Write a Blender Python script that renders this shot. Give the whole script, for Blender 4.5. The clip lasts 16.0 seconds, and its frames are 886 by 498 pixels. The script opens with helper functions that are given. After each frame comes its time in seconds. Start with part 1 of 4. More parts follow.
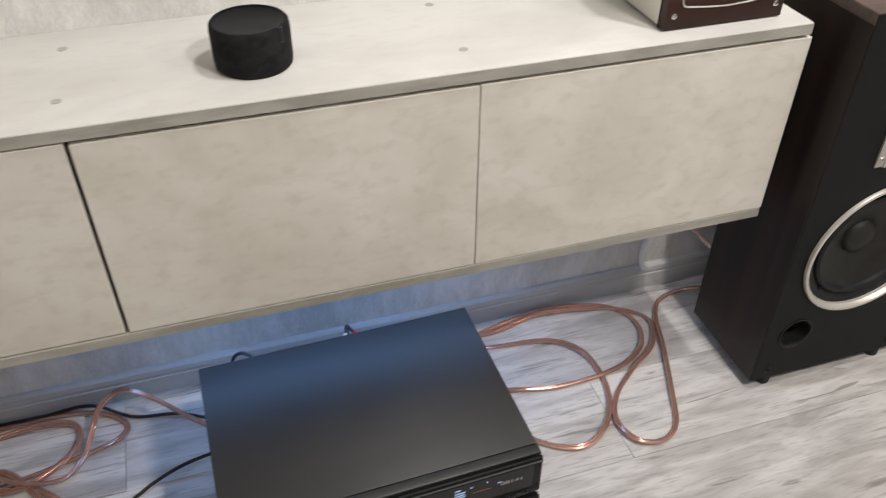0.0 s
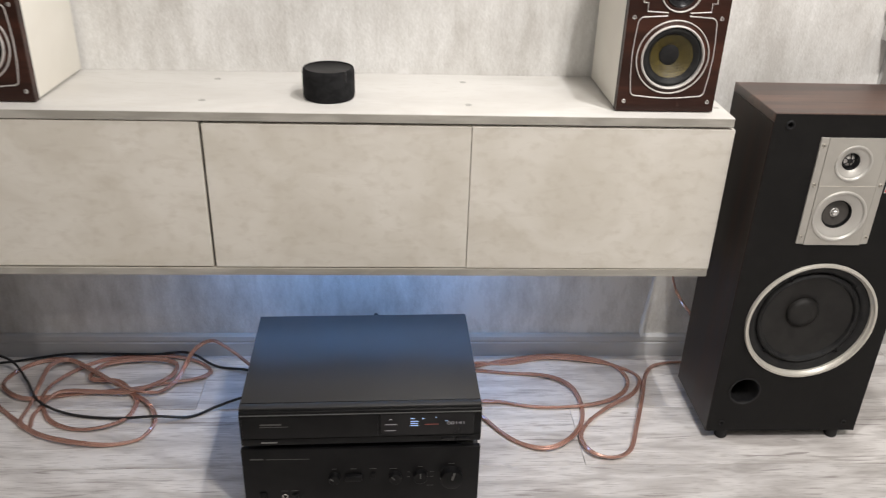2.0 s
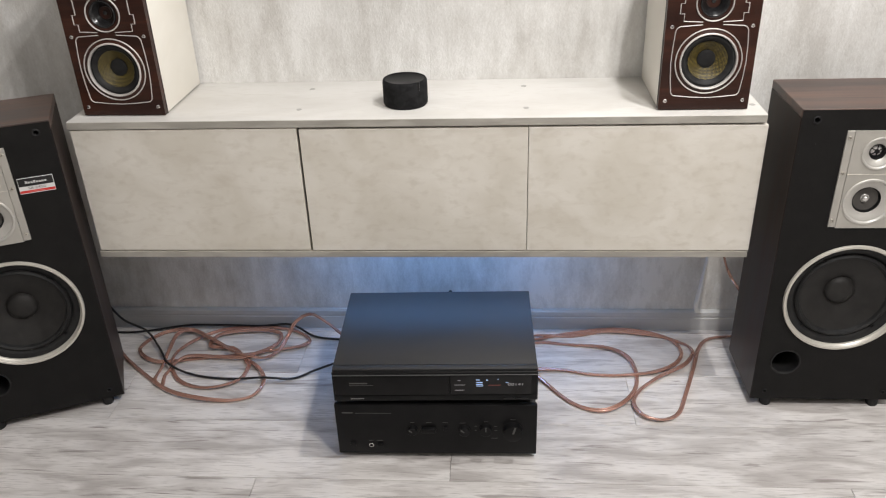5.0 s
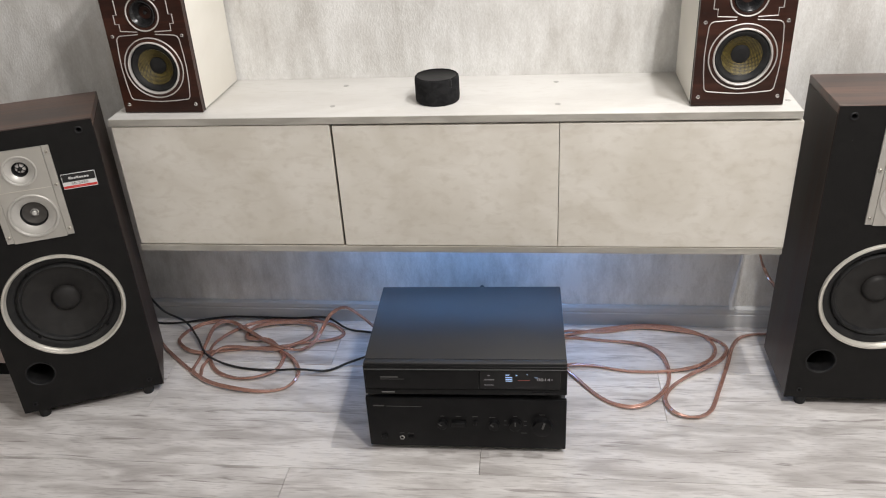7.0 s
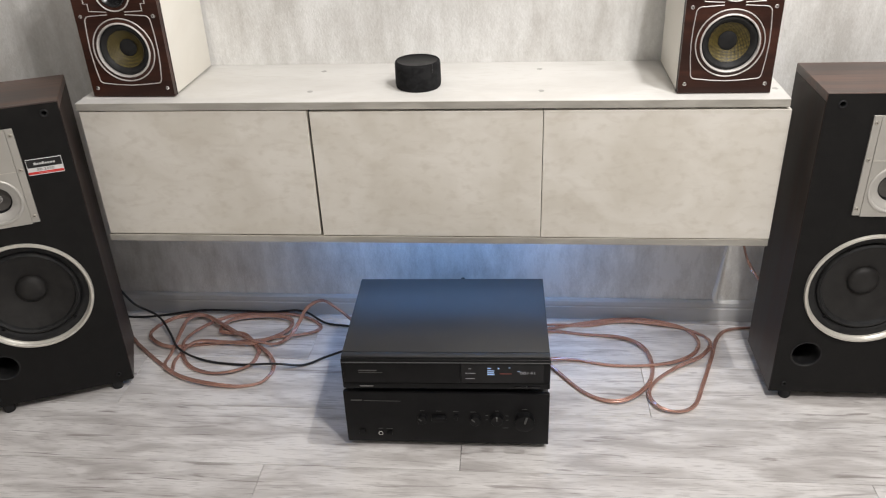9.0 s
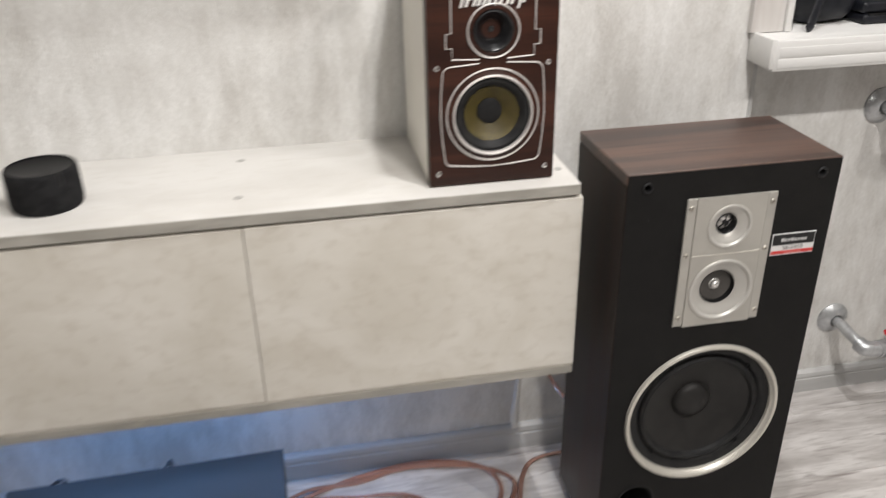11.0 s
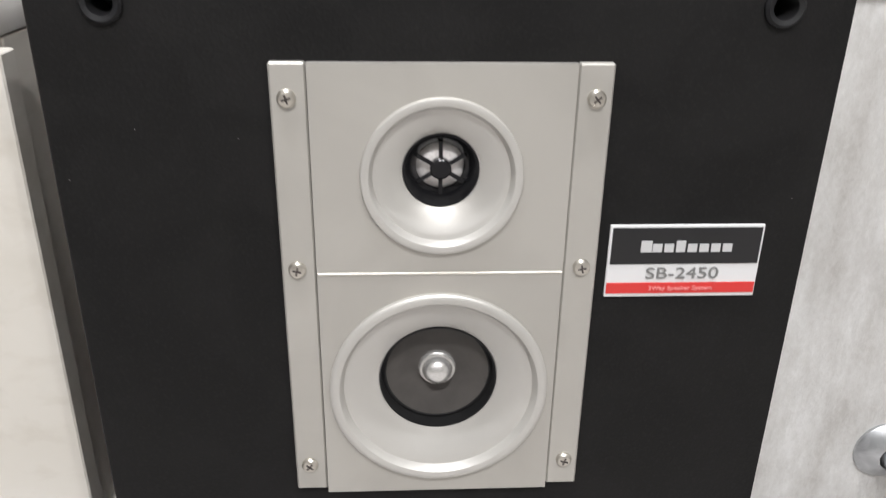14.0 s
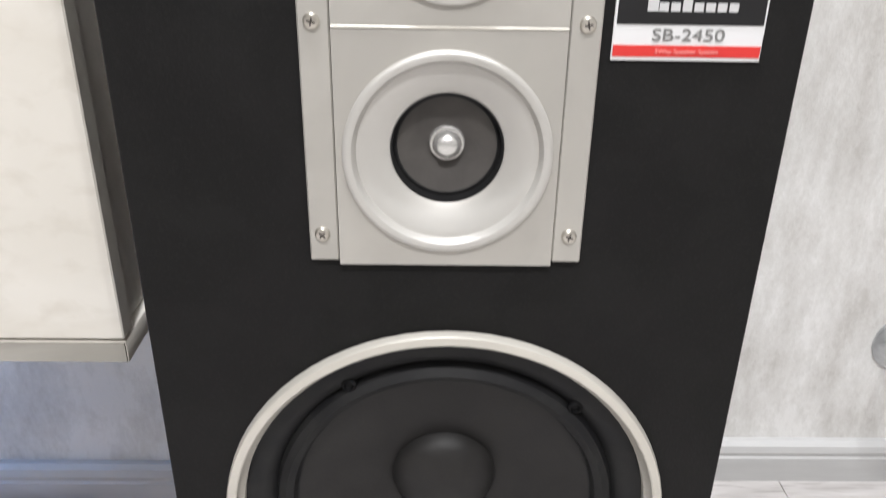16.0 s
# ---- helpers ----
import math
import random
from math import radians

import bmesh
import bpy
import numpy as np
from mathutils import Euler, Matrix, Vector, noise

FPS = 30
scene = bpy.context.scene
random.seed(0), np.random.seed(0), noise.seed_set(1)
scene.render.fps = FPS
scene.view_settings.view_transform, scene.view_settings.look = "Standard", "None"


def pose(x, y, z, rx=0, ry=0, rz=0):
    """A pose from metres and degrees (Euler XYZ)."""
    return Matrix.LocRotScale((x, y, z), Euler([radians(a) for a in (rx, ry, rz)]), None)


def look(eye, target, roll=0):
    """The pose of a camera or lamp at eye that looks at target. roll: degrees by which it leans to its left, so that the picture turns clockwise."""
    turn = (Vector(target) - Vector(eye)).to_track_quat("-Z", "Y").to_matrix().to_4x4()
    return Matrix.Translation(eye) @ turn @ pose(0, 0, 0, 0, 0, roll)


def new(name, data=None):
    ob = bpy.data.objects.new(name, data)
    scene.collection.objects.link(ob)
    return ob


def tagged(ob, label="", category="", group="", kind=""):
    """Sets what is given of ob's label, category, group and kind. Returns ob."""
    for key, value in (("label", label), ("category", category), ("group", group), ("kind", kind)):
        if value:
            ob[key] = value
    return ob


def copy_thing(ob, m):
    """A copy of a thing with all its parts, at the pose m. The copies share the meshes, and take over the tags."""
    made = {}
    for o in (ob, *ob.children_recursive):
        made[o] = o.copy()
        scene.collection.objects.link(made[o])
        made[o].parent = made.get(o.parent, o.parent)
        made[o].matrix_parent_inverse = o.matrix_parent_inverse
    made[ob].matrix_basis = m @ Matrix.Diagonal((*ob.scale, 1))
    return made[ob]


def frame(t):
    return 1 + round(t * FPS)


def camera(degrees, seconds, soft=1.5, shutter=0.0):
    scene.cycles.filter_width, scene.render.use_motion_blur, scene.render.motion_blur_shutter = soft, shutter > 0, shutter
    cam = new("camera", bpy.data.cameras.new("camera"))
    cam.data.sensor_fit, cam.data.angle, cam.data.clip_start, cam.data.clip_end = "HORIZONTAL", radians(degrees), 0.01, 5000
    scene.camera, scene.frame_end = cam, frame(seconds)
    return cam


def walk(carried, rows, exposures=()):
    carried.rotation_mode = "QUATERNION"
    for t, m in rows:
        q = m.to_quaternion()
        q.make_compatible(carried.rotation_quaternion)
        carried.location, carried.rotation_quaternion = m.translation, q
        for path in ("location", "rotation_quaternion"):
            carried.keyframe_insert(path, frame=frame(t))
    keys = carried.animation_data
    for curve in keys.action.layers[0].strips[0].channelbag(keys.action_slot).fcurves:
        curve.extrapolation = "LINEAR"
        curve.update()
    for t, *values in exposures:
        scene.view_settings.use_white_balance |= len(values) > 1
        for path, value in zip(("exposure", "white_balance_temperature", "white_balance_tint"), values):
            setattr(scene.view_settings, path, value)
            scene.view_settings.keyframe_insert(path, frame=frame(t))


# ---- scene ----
cam = camera(57.0, 16.0, soft=1.1, shutter=0.4)
PATH = [
    (0, (0.157, 0.127, 1.181), (0.622, 1.613, -0.075), 0.2),
    (0.5, (0.237, 0.145, 1.172), (0.697, 1.662, -0.047), 1.2),
    (1, (0.231, -0.008, 1.122), (0.567, 1.612, -0.001), 1.0),
    (1.5, (0.299, -0.251, 1.148), (0.538, 1.452, 0.127), 2.0),
    (2, (0.353, -0.431, 1.179), (0.455, 1.344, 0.264), 1.8),
    (2.5, (0.334, -0.53, 1.18), (0.347, 1.281, 0.33), 1.3),
    (3, (0.346, -0.576, 1.18), (0.306, 1.239, 0.342), 0.9),
    (3.5, (0.386, -0.572, 1.206), (0.362, 1.225, 0.327), 0.7),
    (4, (0.412, -0.589, 1.233), (0.373, 1.199, 0.337), -0.4),
    (4.5, (0.415, -0.633, 1.284), (0.328, 1.13, 0.344), -1.4),
    (7, (0.442, -0.645, 1.311), (0.207, 1.088, 0.341), -3.4),
    (7.5, (0.434, -0.643, 1.309), (0.211, 1.092, 0.34), -3.1),
    (8, (0.427, -0.636, 1.305), (0.219, 1.098, 0.332), -2.7),
    (10.5, (0.486, -0.357, 1.188), (0.575, 1.39, 0.219), -1.0),
    (11, (0.575, -0.05, 1.172), (0.892, 1.707, 0.271), -1.2),
    (11.5, (0.7, 0.104, 1.237), (1.12, 1.825, 0.31), -0.4),
    (12, (0.871, 0.259, 1.182), (1.226, 1.973, 0.215), 0.3),
    (12.5, (0.982, 0.407, 1.089), (1.268, 2.121, 0.099), 0.2),
    (13, (1.066, 0.558, 0.956), (1.29, 2.294, -0.012), 0.3),
    (13.5, (1.13, 0.597, 0.844), (1.272, 2.381, -0.049), 0.6),
    (14, (1.166, 0.613, 0.767), (1.273, 2.434, -0.052), 0.9),
    (14.5, (1.179, 0.605, 0.752), (1.241, 2.44, -0.039), 0.7),
    (15, (1.181, 0.597, 0.734), (1.207, 2.439, -0.045), 0.5),
    (15.5, (1.179, 0.582, 0.71), (1.188, 2.41, -0.102), 0.5),
    (16, (1.176, 0.56, 0.68), (1.209, 2.357, -0.197), 1.0),
]
walk(cam, [(t, look(eye, target, roll)) for t, eye, target, roll in PATH],
     [(0, 0.62, 6480, 10), (1.5, 0.80, 6500, 11), (2.5, 0.81, 6390, 10), (8, 0.84, 6350, 10), (10.5, 0.79, 6350, 10), (11, 0.68, 6370, 10), (11.5, 0.56, 6330, 10), (12, 0.56, 6250, 10), (13, 0.80, 6120, 10), (13.5, 0.90, 6050, 10), (14, 1.10, 6030, 10), (15, 1.21, 6020, 10), (16, 1.33, 6010, 10)])

# ---------------------------------------------------------------- world and lamps
world = bpy.data.worlds.new("world")
scene.world = world
world.use_nodes = True
world.node_tree.nodes["Background"].inputs[0].default_value = (0.05, 0.06, 0.09, 1)
world.node_tree.nodes["Background"].inputs[1].default_value = 0.15


def bulb(name, x, y, z, watts, colour, radius):
    d = bpy.data.lights.new(name, "SPOT")
    d.spot_size, d.spot_blend = radians(170), 0.12
    d.energy, d.color, d.shadow_soft_size = watts, colour, radius
    ob = new(name, d)
    ob.location = (x, y, z)
    return ob


# a ceiling spot close to the cabinet, a two-bulb pendant in the room and single lamps beside it
WARM = (1.0, 0.945, 0.888)
bulb("ceiling_spot", 1.02, 0.70, 2.50, 42, (1.0, 0.968, 0.938), 0.035)
for lx, ly in ((1.03, -0.28), (1.15, -0.24)):
    bulb("pendant_bulb", lx, ly, 2.28, 28, WARM, 0.035)
bulb("ceiling_lamp", 1.95, -0.26, 2.28, 22, WARM, 0.03)
bulb("ceiling_lamp", -0.45, -1.20, 2.50, 13, WARM, 0.05)
# cool LED strip fixed under the cabinet
strip = bpy.data.lights.new("led_strip_light", "AREA")
strip.shape, strip.size, strip.size_y, strip.energy, strip.color = "RECTANGLE", 0.72, 0.04, 0.60, (0.22, 0.47, 1.0)
strip_ob = new("led_strip_light", strip)
strip_ob.matrix_world = look((0.27, 1.150, 0.362), (0.27, 1.160, 0.12))


# ---------------------------------------------------------------- materials
def mat(name, c1, c2=None, scale=(6, 6, 6), fine=(60, 60, 60), rough=0.5, metal=0.0, bump=0.0, coat=0.0, c3=None, spread=(0.4, 0.62), tone=0.0, fine_mix=0.25, bump_dist=0.002, trans=0.0, spec=0.5, c4=None, scale4=(10, 10, 10), mix4=0.4, cut4=(0.56, 0.70), warp=1.2):
    """Two colours mixed by a broad noise, a third by a fine one; relief from the fine noise; tone varies each object's brightness."""
    m = bpy.data.materials.new(name)
    m.use_nodes = True
    t = m.node_tree
    n, l = t.nodes, t.links
    b = n["Principled BSDF"]
    b.inputs["Roughness"].default_value, b.inputs["Metallic"].default_value = rough, metal
    b.inputs["Coat Weight"].default_value, b.inputs["Transmission Weight"].default_value = coat, trans
    b.inputs["Base Color"].default_value = (*c1, 1)
    b.inputs["Specular IOR Level"].default_value = spec
    if c2 is None:
        return m
    co, info, add = n.new("ShaderNodeTexCoord"), n.new("ShaderNodeObjectInfo"), n.new("ShaderNodeVectorMath")
    mul = n.new("ShaderNodeMath")
    mul.operation, mul.inputs[1].default_value = "MULTIPLY", 37.0
    l.new(info.outputs["Random"], mul.inputs[0])
    l.new(co.outputs["Object"], add.inputs[0])
    l.new(mul.outputs[0], add.inputs[1])

    def field(size, detail, distortion):
        mp, nz = n.new("ShaderNodeMapping"), n.new("ShaderNodeTexNoise")
        mp.inputs["Scale"].default_value = size
        nz.inputs["Scale"].default_value, nz.inputs["Detail"].default_value, nz.inputs["Distortion"].default_value = 1.0, detail, distortion
        l.new(add.outputs[0], mp.inputs[0])
        l.new(mp.outputs[0], nz.inputs["Vector"])
        return nz.outputs["Fac"]

    broad, small = field(scale, 6, 0.6), field(fine, 5, 0.2)
    ramp = n.new("ShaderNodeValToRGB")
    ramp.color_ramp.elements[0].position, ramp.color_ramp.elements[1].position = spread
    ramp.color_ramp.elements[0].color, ramp.color_ramp.elements[1].color = (*c1, 1), (*c2, 1)
    l.new(broad, ramp.inputs[0])
    out = ramp.outputs[0]
    if c3:
        r2, mx = n.new("ShaderNodeValToRGB"), n.new("ShaderNodeMixRGB")
        r2.color_ramp.elements[0].position, r2.color_ramp.elements[1].position = 0.52, 0.72
        mx.inputs[2].default_value = (*c3, 1)
        sc = n.new("ShaderNodeMath")
        sc.operation, sc.inputs[1].default_value = "MULTIPLY", fine_mix
        l.new(small, r2.inputs[0])
        l.new(r2.outputs[0], sc.inputs[0])
        l.new(sc.outputs[0], mx.inputs[0])
        l.new(out, mx.inputs[1])
        out = mx.outputs[0]
    if c4:
        r4, mx4, sc4 = n.new("ShaderNodeValToRGB"), n.new("ShaderNodeMixRGB"), n.new("ShaderNodeMath")
        r4.color_ramp.elements[0].position, r4.color_ramp.elements[1].position = cut4
        mx4.inputs[2].default_value = (*c4, 1)
        sc4.operation, sc4.inputs[1].default_value = "MULTIPLY", mix4
        l.new(field(scale4, 8, warp), r4.inputs[0])
        l.new(r4.outputs[0], sc4.inputs[0])
        l.new(sc4.outputs[0], mx4.inputs[0])
        l.new(out, mx4.inputs[1])
        out = mx4.outputs[0]
    if tone:
        hs, rng = n.new("ShaderNodeHueSaturation"), n.new("ShaderNodeMapRange")
        rng.inputs["To Min"].default_value, rng.inputs["To Max"].default_value = 1 - tone, 1 + tone
        l.new(info.outputs["Random"], rng.inputs["Value"])
        l.new(rng.outputs[0], hs.inputs["Value"])
        l.new(out, hs.inputs["Color"])
        out = hs.outputs[0]
    l.new(out, b.inputs["Base Color"])
    rr = n.new("ShaderNodeMapRange")
    rr.inputs["To Min"].default_value, rr.inputs["To Max"].default_value = max(rough - 0.08, 0.02), min(rough + 0.1, 1)
    l.new(broad, rr.inputs["Value"])
    l.new(rr.outputs[0], b.inputs["Roughness"])
    if bump:
        bp = n.new("ShaderNodeBump")
        bp.inputs["Strength"].default_value, bp.inputs["Distance"].default_value = bump, bump_dist
        l.new(small, bp.inputs["Height"])
        l.new(bp.outputs[0], b.inputs["Normal"])
    return m


def wallpaper(name):
    """Cloudy plaster-effect wallpaper: grey and beige patches drawn out upwards, broken up by finer crusts, with a grain in relief."""
    m = bpy.data.materials.new(name)
    m.use_nodes = True
    n, l = m.node_tree.nodes, m.node_tree.links
    b = n["Principled BSDF"]
    b.inputs["Roughness"].default_value = 0.6
    co = n.new("ShaderNodeTexCoord")

    def cloud(size, detail, rough):
        mp, nz = n.new("ShaderNodeMapping"), n.new("ShaderNodeTexNoise")
        mp.inputs["Scale"].default_value = size
        nz.inputs["Scale"].default_value, nz.inputs["Detail"].default_value, nz.inputs["Roughness"].default_value = 1.0, detail, rough
        l.new(co.outputs["Object"], mp.inputs[0])
        l.new(mp.outputs[0], nz.inputs["Vector"])
        return nz.outputs["Fac"]

    def blend(a, c, share):
        mx = n.new("ShaderNodeMixRGB")
        mx.inputs[0].default_value = share
        l.new(a, mx.inputs[1])
        l.new(c, mx.inputs[2])
        return mx.outputs[0]

    patches, crust, grain = cloud((6.0, 6.0, 2.4), 10, 0.60), cloud((24, 24, 10), 12, 0.70), cloud((190, 190, 130), 4, 0.6)
    value = blend(blend(patches, crust, 0.48), grain, 0.14)
    ramp = n.new("ShaderNodeValToRGB")
    stops = ((0.40, (0.545, 0.53, 0.505)), (0.46, (0.625, 0.614, 0.591)), (0.52, (0.69, 0.683, 0.663)), (0.575, (0.765, 0.76, 0.745)))
    ramp.color_ramp.elements[0].position, ramp.color_ramp.elements[1].position = stops[0][0], stops[-1][0]
    for pos, _ in stops[1:-1]:
        ramp.color_ramp.elements.new(pos)
    for e, (_, c) in zip(ramp.color_ramp.elements, stops):
        e.color = (*c, 1)
    l.new(value, ramp.inputs[0])
    l.new(ramp.outputs[0], b.inputs["Base Color"])
    bp = n.new("ShaderNodeBump")
    bp.inputs["Strength"].default_value, bp.inputs["Distance"].default_value = 0.75, 0.003
    l.new(blend(crust, grain, 0.5), bp.inputs["Height"])
    l.new(bp.outputs[0], b.inputs["Normal"])
    return m


def woven(name, thread, gap, pitch):
    """Open weave: bright threads crossing at right angles over a dark ground."""
    m = bpy.data.materials.new(name)
    m.use_nodes = True
    n, l = m.node_tree.nodes, m.node_tree.links
    b = n["Principled BSDF"]
    b.inputs["Roughness"].default_value = 0.5
    co = n.new("ShaderNodeTexCoord")
    bands = []
    for axis in ("X", "Z"):
        w = n.new("ShaderNodeTexWave")
        w.bands_direction = axis
        w.inputs["Scale"].default_value, w.inputs["Distortion"].default_value = 0.314 / pitch, 0.15
        l.new(co.outputs["Object"], w.inputs["Vector"])
        bands.append(w.outputs["Fac"])
    mul, ramp = n.new("ShaderNodeMath"), n.new("ShaderNodeValToRGB")
    mul.operation = "MULTIPLY"
    l.new(bands[0], mul.inputs[0])
    l.new(bands[1], mul.inputs[1])
    ramp.color_ramp.elements[0].position, ramp.color_ramp.elements[1].position = 0.10, 0.42
    ramp.color_ramp.elements[0].color, ramp.color_ramp.elements[1].color = (*gap, 1), (*thread, 1)
    l.new(mul.outputs[0], ramp.inputs[0])
    l.new(ramp.outputs[0], b.inputs["Base Color"])
    bp = n.new("ShaderNodeBump")
    bp.inputs["Strength"].default_value, bp.inputs["Distance"].default_value = 0.6, 0.0005
    l.new(mul.outputs[0], bp.inputs["Height"])
    l.new(bp.outputs[0], b.inputs["Normal"])
    return m


KEVLAR = woven("yellow_woven_cone", (0.20, 0.150, 0.026), (0.012, 0.010, 0.006), 0.0025)
WALLPAPER = wallpaper("grey_plaster_wallpaper")
ROOM_PAINT = mat("pale_room_paint", (0.36, 0.35, 0.33), (0.42, 0.41, 0.39), (2, 2, 2), (40, 40, 40), 0.8, bump=0.1)
CEILING_PAINT = mat("white_ceiling_paint", (0.8, 0.8, 0.79), (0.84, 0.84, 0.83), (2, 2, 2), (40, 40, 40), 0.85, bump=0.1)
LAMINATE = mat("whitewashed_oak_laminate", (0.44, 0.415, 0.40), (0.69, 0.667, 0.652), (5.5, 24, 6), (24, 240, 30), 0.42, bump=0.25, c3=(0.29, 0.262, 0.248), fine_mix=0.55, spread=(0.35, 0.60), tone=0.08, bump_dist=0.0006, c4=(0.15, 0.122, 0.112), scale4=(5.0, 66, 20), mix4=0.62, cut4=(0.60, 0.69), warp=1.1)
JOINT = mat("dark_plank_joint", (0.10, 0.09, 0.08))
SKIRT = mat("pale_grey_skirting", (0.46, 0.46, 0.455), (0.56, 0.56, 0.555), (3, 3, 12), (30, 80, 80), 0.45)
DOOR_DECOR = mat("cream_stone_decor", (0.64, 0.605, 0.535), (0.735, 0.705, 0.645), (6, 6, 8), (34, 34, 52), 0.5, bump=0.05, c3=(0.53, 0.485, 0.41), fine_mix=0.4, spread=(0.36, 0.62), c4=(0.51, 0.46, 0.385), scale4=(13, 13, 34), mix4=0.28, cut4=(0.52, 0.74))
TOP_DECOR = mat("whitewashed_shelf_decor", (0.62, 0.603, 0.572), (0.71, 0.697, 0.67), (4, 9, 6), (30, 70, 50), 0.42, bump=0.05, c3=(0.59, 0.565, 0.52), fine_mix=0.35, spread=(0.34, 0.60), c4=(0.57, 0.55, 0.51), scale4=(9, 24, 24), mix4=0.35)
EDGE_BAND = mat("grey_beige_edge_band", (0.32, 0.305, 0.27), (0.42, 0.40, 0.36), (10, 10, 40), (60, 60, 90), 0.5)
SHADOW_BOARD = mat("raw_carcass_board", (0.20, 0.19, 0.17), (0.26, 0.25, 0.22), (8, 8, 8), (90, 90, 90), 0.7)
SCREW_GREY = mat("grey_screw_cap", (0.42, 0.41, 0.39), rough=0.45)
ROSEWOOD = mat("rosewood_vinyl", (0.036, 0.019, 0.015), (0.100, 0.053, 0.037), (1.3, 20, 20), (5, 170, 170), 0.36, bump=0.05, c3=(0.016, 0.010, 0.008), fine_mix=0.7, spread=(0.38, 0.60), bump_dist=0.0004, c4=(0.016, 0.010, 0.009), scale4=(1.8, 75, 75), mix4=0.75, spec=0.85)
# same vinyl for sides, bottom and back, its colours darkened as in shade
ROSEWOOD_SHADED = mat("rosewood_vinyl_shaded", (0.014, 0.0085, 0.0075), (0.030, 0.017, 0.014), (26, 26, 1.6), (150, 150, 4), 0.4, bump=0.05, c3=(0.014, 0.009, 0.008), fine_mix=0.6, bump_dist=0.0004, spec=0.3)
BLACK_VINYL = mat("black_textured_vinyl", (0.0070, 0.0067, 0.0066), (0.0098, 0.0094, 0.0092), (30, 30, 30), (650, 650, 650), 0.6, bump=0.5, c3=(0.020, 0.019, 0.018), fine_mix=0.35, bump_dist=0.0004, spec=0.2)
BLACK_PLASTIC = mat("black_plastic", (0.005, 0.005, 0.0055), (0.008, 0.008, 0.0085), (20, 20, 20), (300, 300, 300), 0.42, spec=0.16)
BLACK_GLOSS = mat("glossy_black_plastic", (0.008, 0.008, 0.009), (0.012, 0.012, 0.013), (20, 20, 20), (300, 300, 300), 0.16, spec=0.25)
RUBBER = mat("black_rubber", (0.012, 0.012, 0.013), (0.02, 0.02, 0.02), (40, 40, 40), (400, 400, 400), 0.55, spec=0.25)
CONE_PAPER = mat("dark_grey_paper_cone", (0.015, 0.0142, 0.0138), (0.022, 0.0208, 0.020), (30, 30, 30), (400, 400, 400), 0.5, bump=0.3, bump_dist=0.0004, spec=0.32)
MID_CONE = mat("charcoal_paper_cone", (0.055, 0.050, 0.046), (0.075, 0.069, 0.063), (40, 40, 40), (500, 500, 500), 0.7, bump=0.3, bump_dist=0.0003)
SILVER_PAINT = mat("champagne_silver_paint", (0.462, 0.446, 0.410), (0.505, 0.488, 0.449), (14, 14, 14), (900, 900, 900), 0.42, metal=0.45, bump=0.04, bump_dist=0.0002)
RING_SILVER = mat("satin_silver_ring", (0.60, 0.575, 0.515), (0.66, 0.632, 0.57), (10, 10, 10), (400, 400, 400), 0.40, metal=0.4)
HORN_SILVER = mat("satin_horn_silver", (0.515, 0.502, 0.472), (0.565, 0.551, 0.519), (10, 10, 10), (500, 500, 500), 0.40, metal=0.42)
DOME_FOIL = mat("bright_dome_foil", (0.90, 0.87, 0.85), (0.80, 0.77, 0.75), (300, 300, 300), (900, 900, 900), 0.25, metal=0.15)
DOME_ALU = mat("satin_aluminium_dome", (0.78, 0.77, 0.75), rough=0.27, metal=0.75)
HORN_BLACK = mat("satin_black_horn", (0.012, 0.012, 0.013), rough=0.27, spec=0.65)
CHROME = mat("bright_chrome", (0.75, 0.74, 0.73), rough=0.16, metal=1.0)
SCREW_STEEL = mat("nickel_screw_steel", (0.55, 0.52, 0.46), (0.65, 0.62, 0.56), (200, 200, 200), (900, 900, 900), 0.3, metal=0.9)
SCREW_SLOT = mat("dark_screw_recess", (0.06, 0.05, 0.045), rough=0.5)
BADGE_WHITE = mat("white_badge_print", (0.72, 0.72, 0.72), rough=0.4)
BADGE_RED = mat("red_badge_print", (0.62, 0.035, 0.03), rough=0.4)
BADGE_BLACK = mat("black_badge_print", (0.010, 0.010, 0.011), rough=0.35)
PALE_PRINT = mat("pale_grey_print", (0.55, 0.55, 0.55), rough=0.5)
EDGE_LINE = mat("grey_edge_line", (0.07, 0.07, 0.069), rough=0.4)
WORN_CORE = mat("worn_chipboard_edge", (0.17, 0.115, 0.075), (0.24, 0.17, 0.11), (200, 200, 200), (600, 600, 600), 0.7)
MODEL_PRINT = mat("grey_model_print", (0.20, 0.20, 0.195), rough=0.5)
DIM_PRINT = mat("dim_grey_print", (0.075, 0.075, 0.072), rough=0.5)
PINK_PRINT = mat("pale_pink_print", (0.80, 0.32, 0.30), rough=0.5)
MAHOGANY = mat("mahogany_veneer", (0.024, 0.0078, 0.0048), (0.054, 0.0180, 0.0105), (3, 22, 26), (9, 150, 170), 0.34, coat=0.1, bump=0.04, c3=(0.014, 0.0055, 0.004), fine_mix=0.6, bump_dist=0.0003, spec=0.3, c4=(0.014, 0.0055, 0.0042), scale4=(5, 60, 70), mix4=0.4)
CREAM_PAINT = mat("cream_cabinet_paint", (0.74, 0.71, 0.64), (0.79, 0.765, 0.70), (5, 5, 5), (90, 90, 90), 0.45, bump=0.05)
TRIM_SILVER = mat("pale_silver_trim", (0.55, 0.52, 0.50), (0.64, 0.61, 0.585), (20, 20, 20), (300, 300, 300), 0.48, metal=0.3)
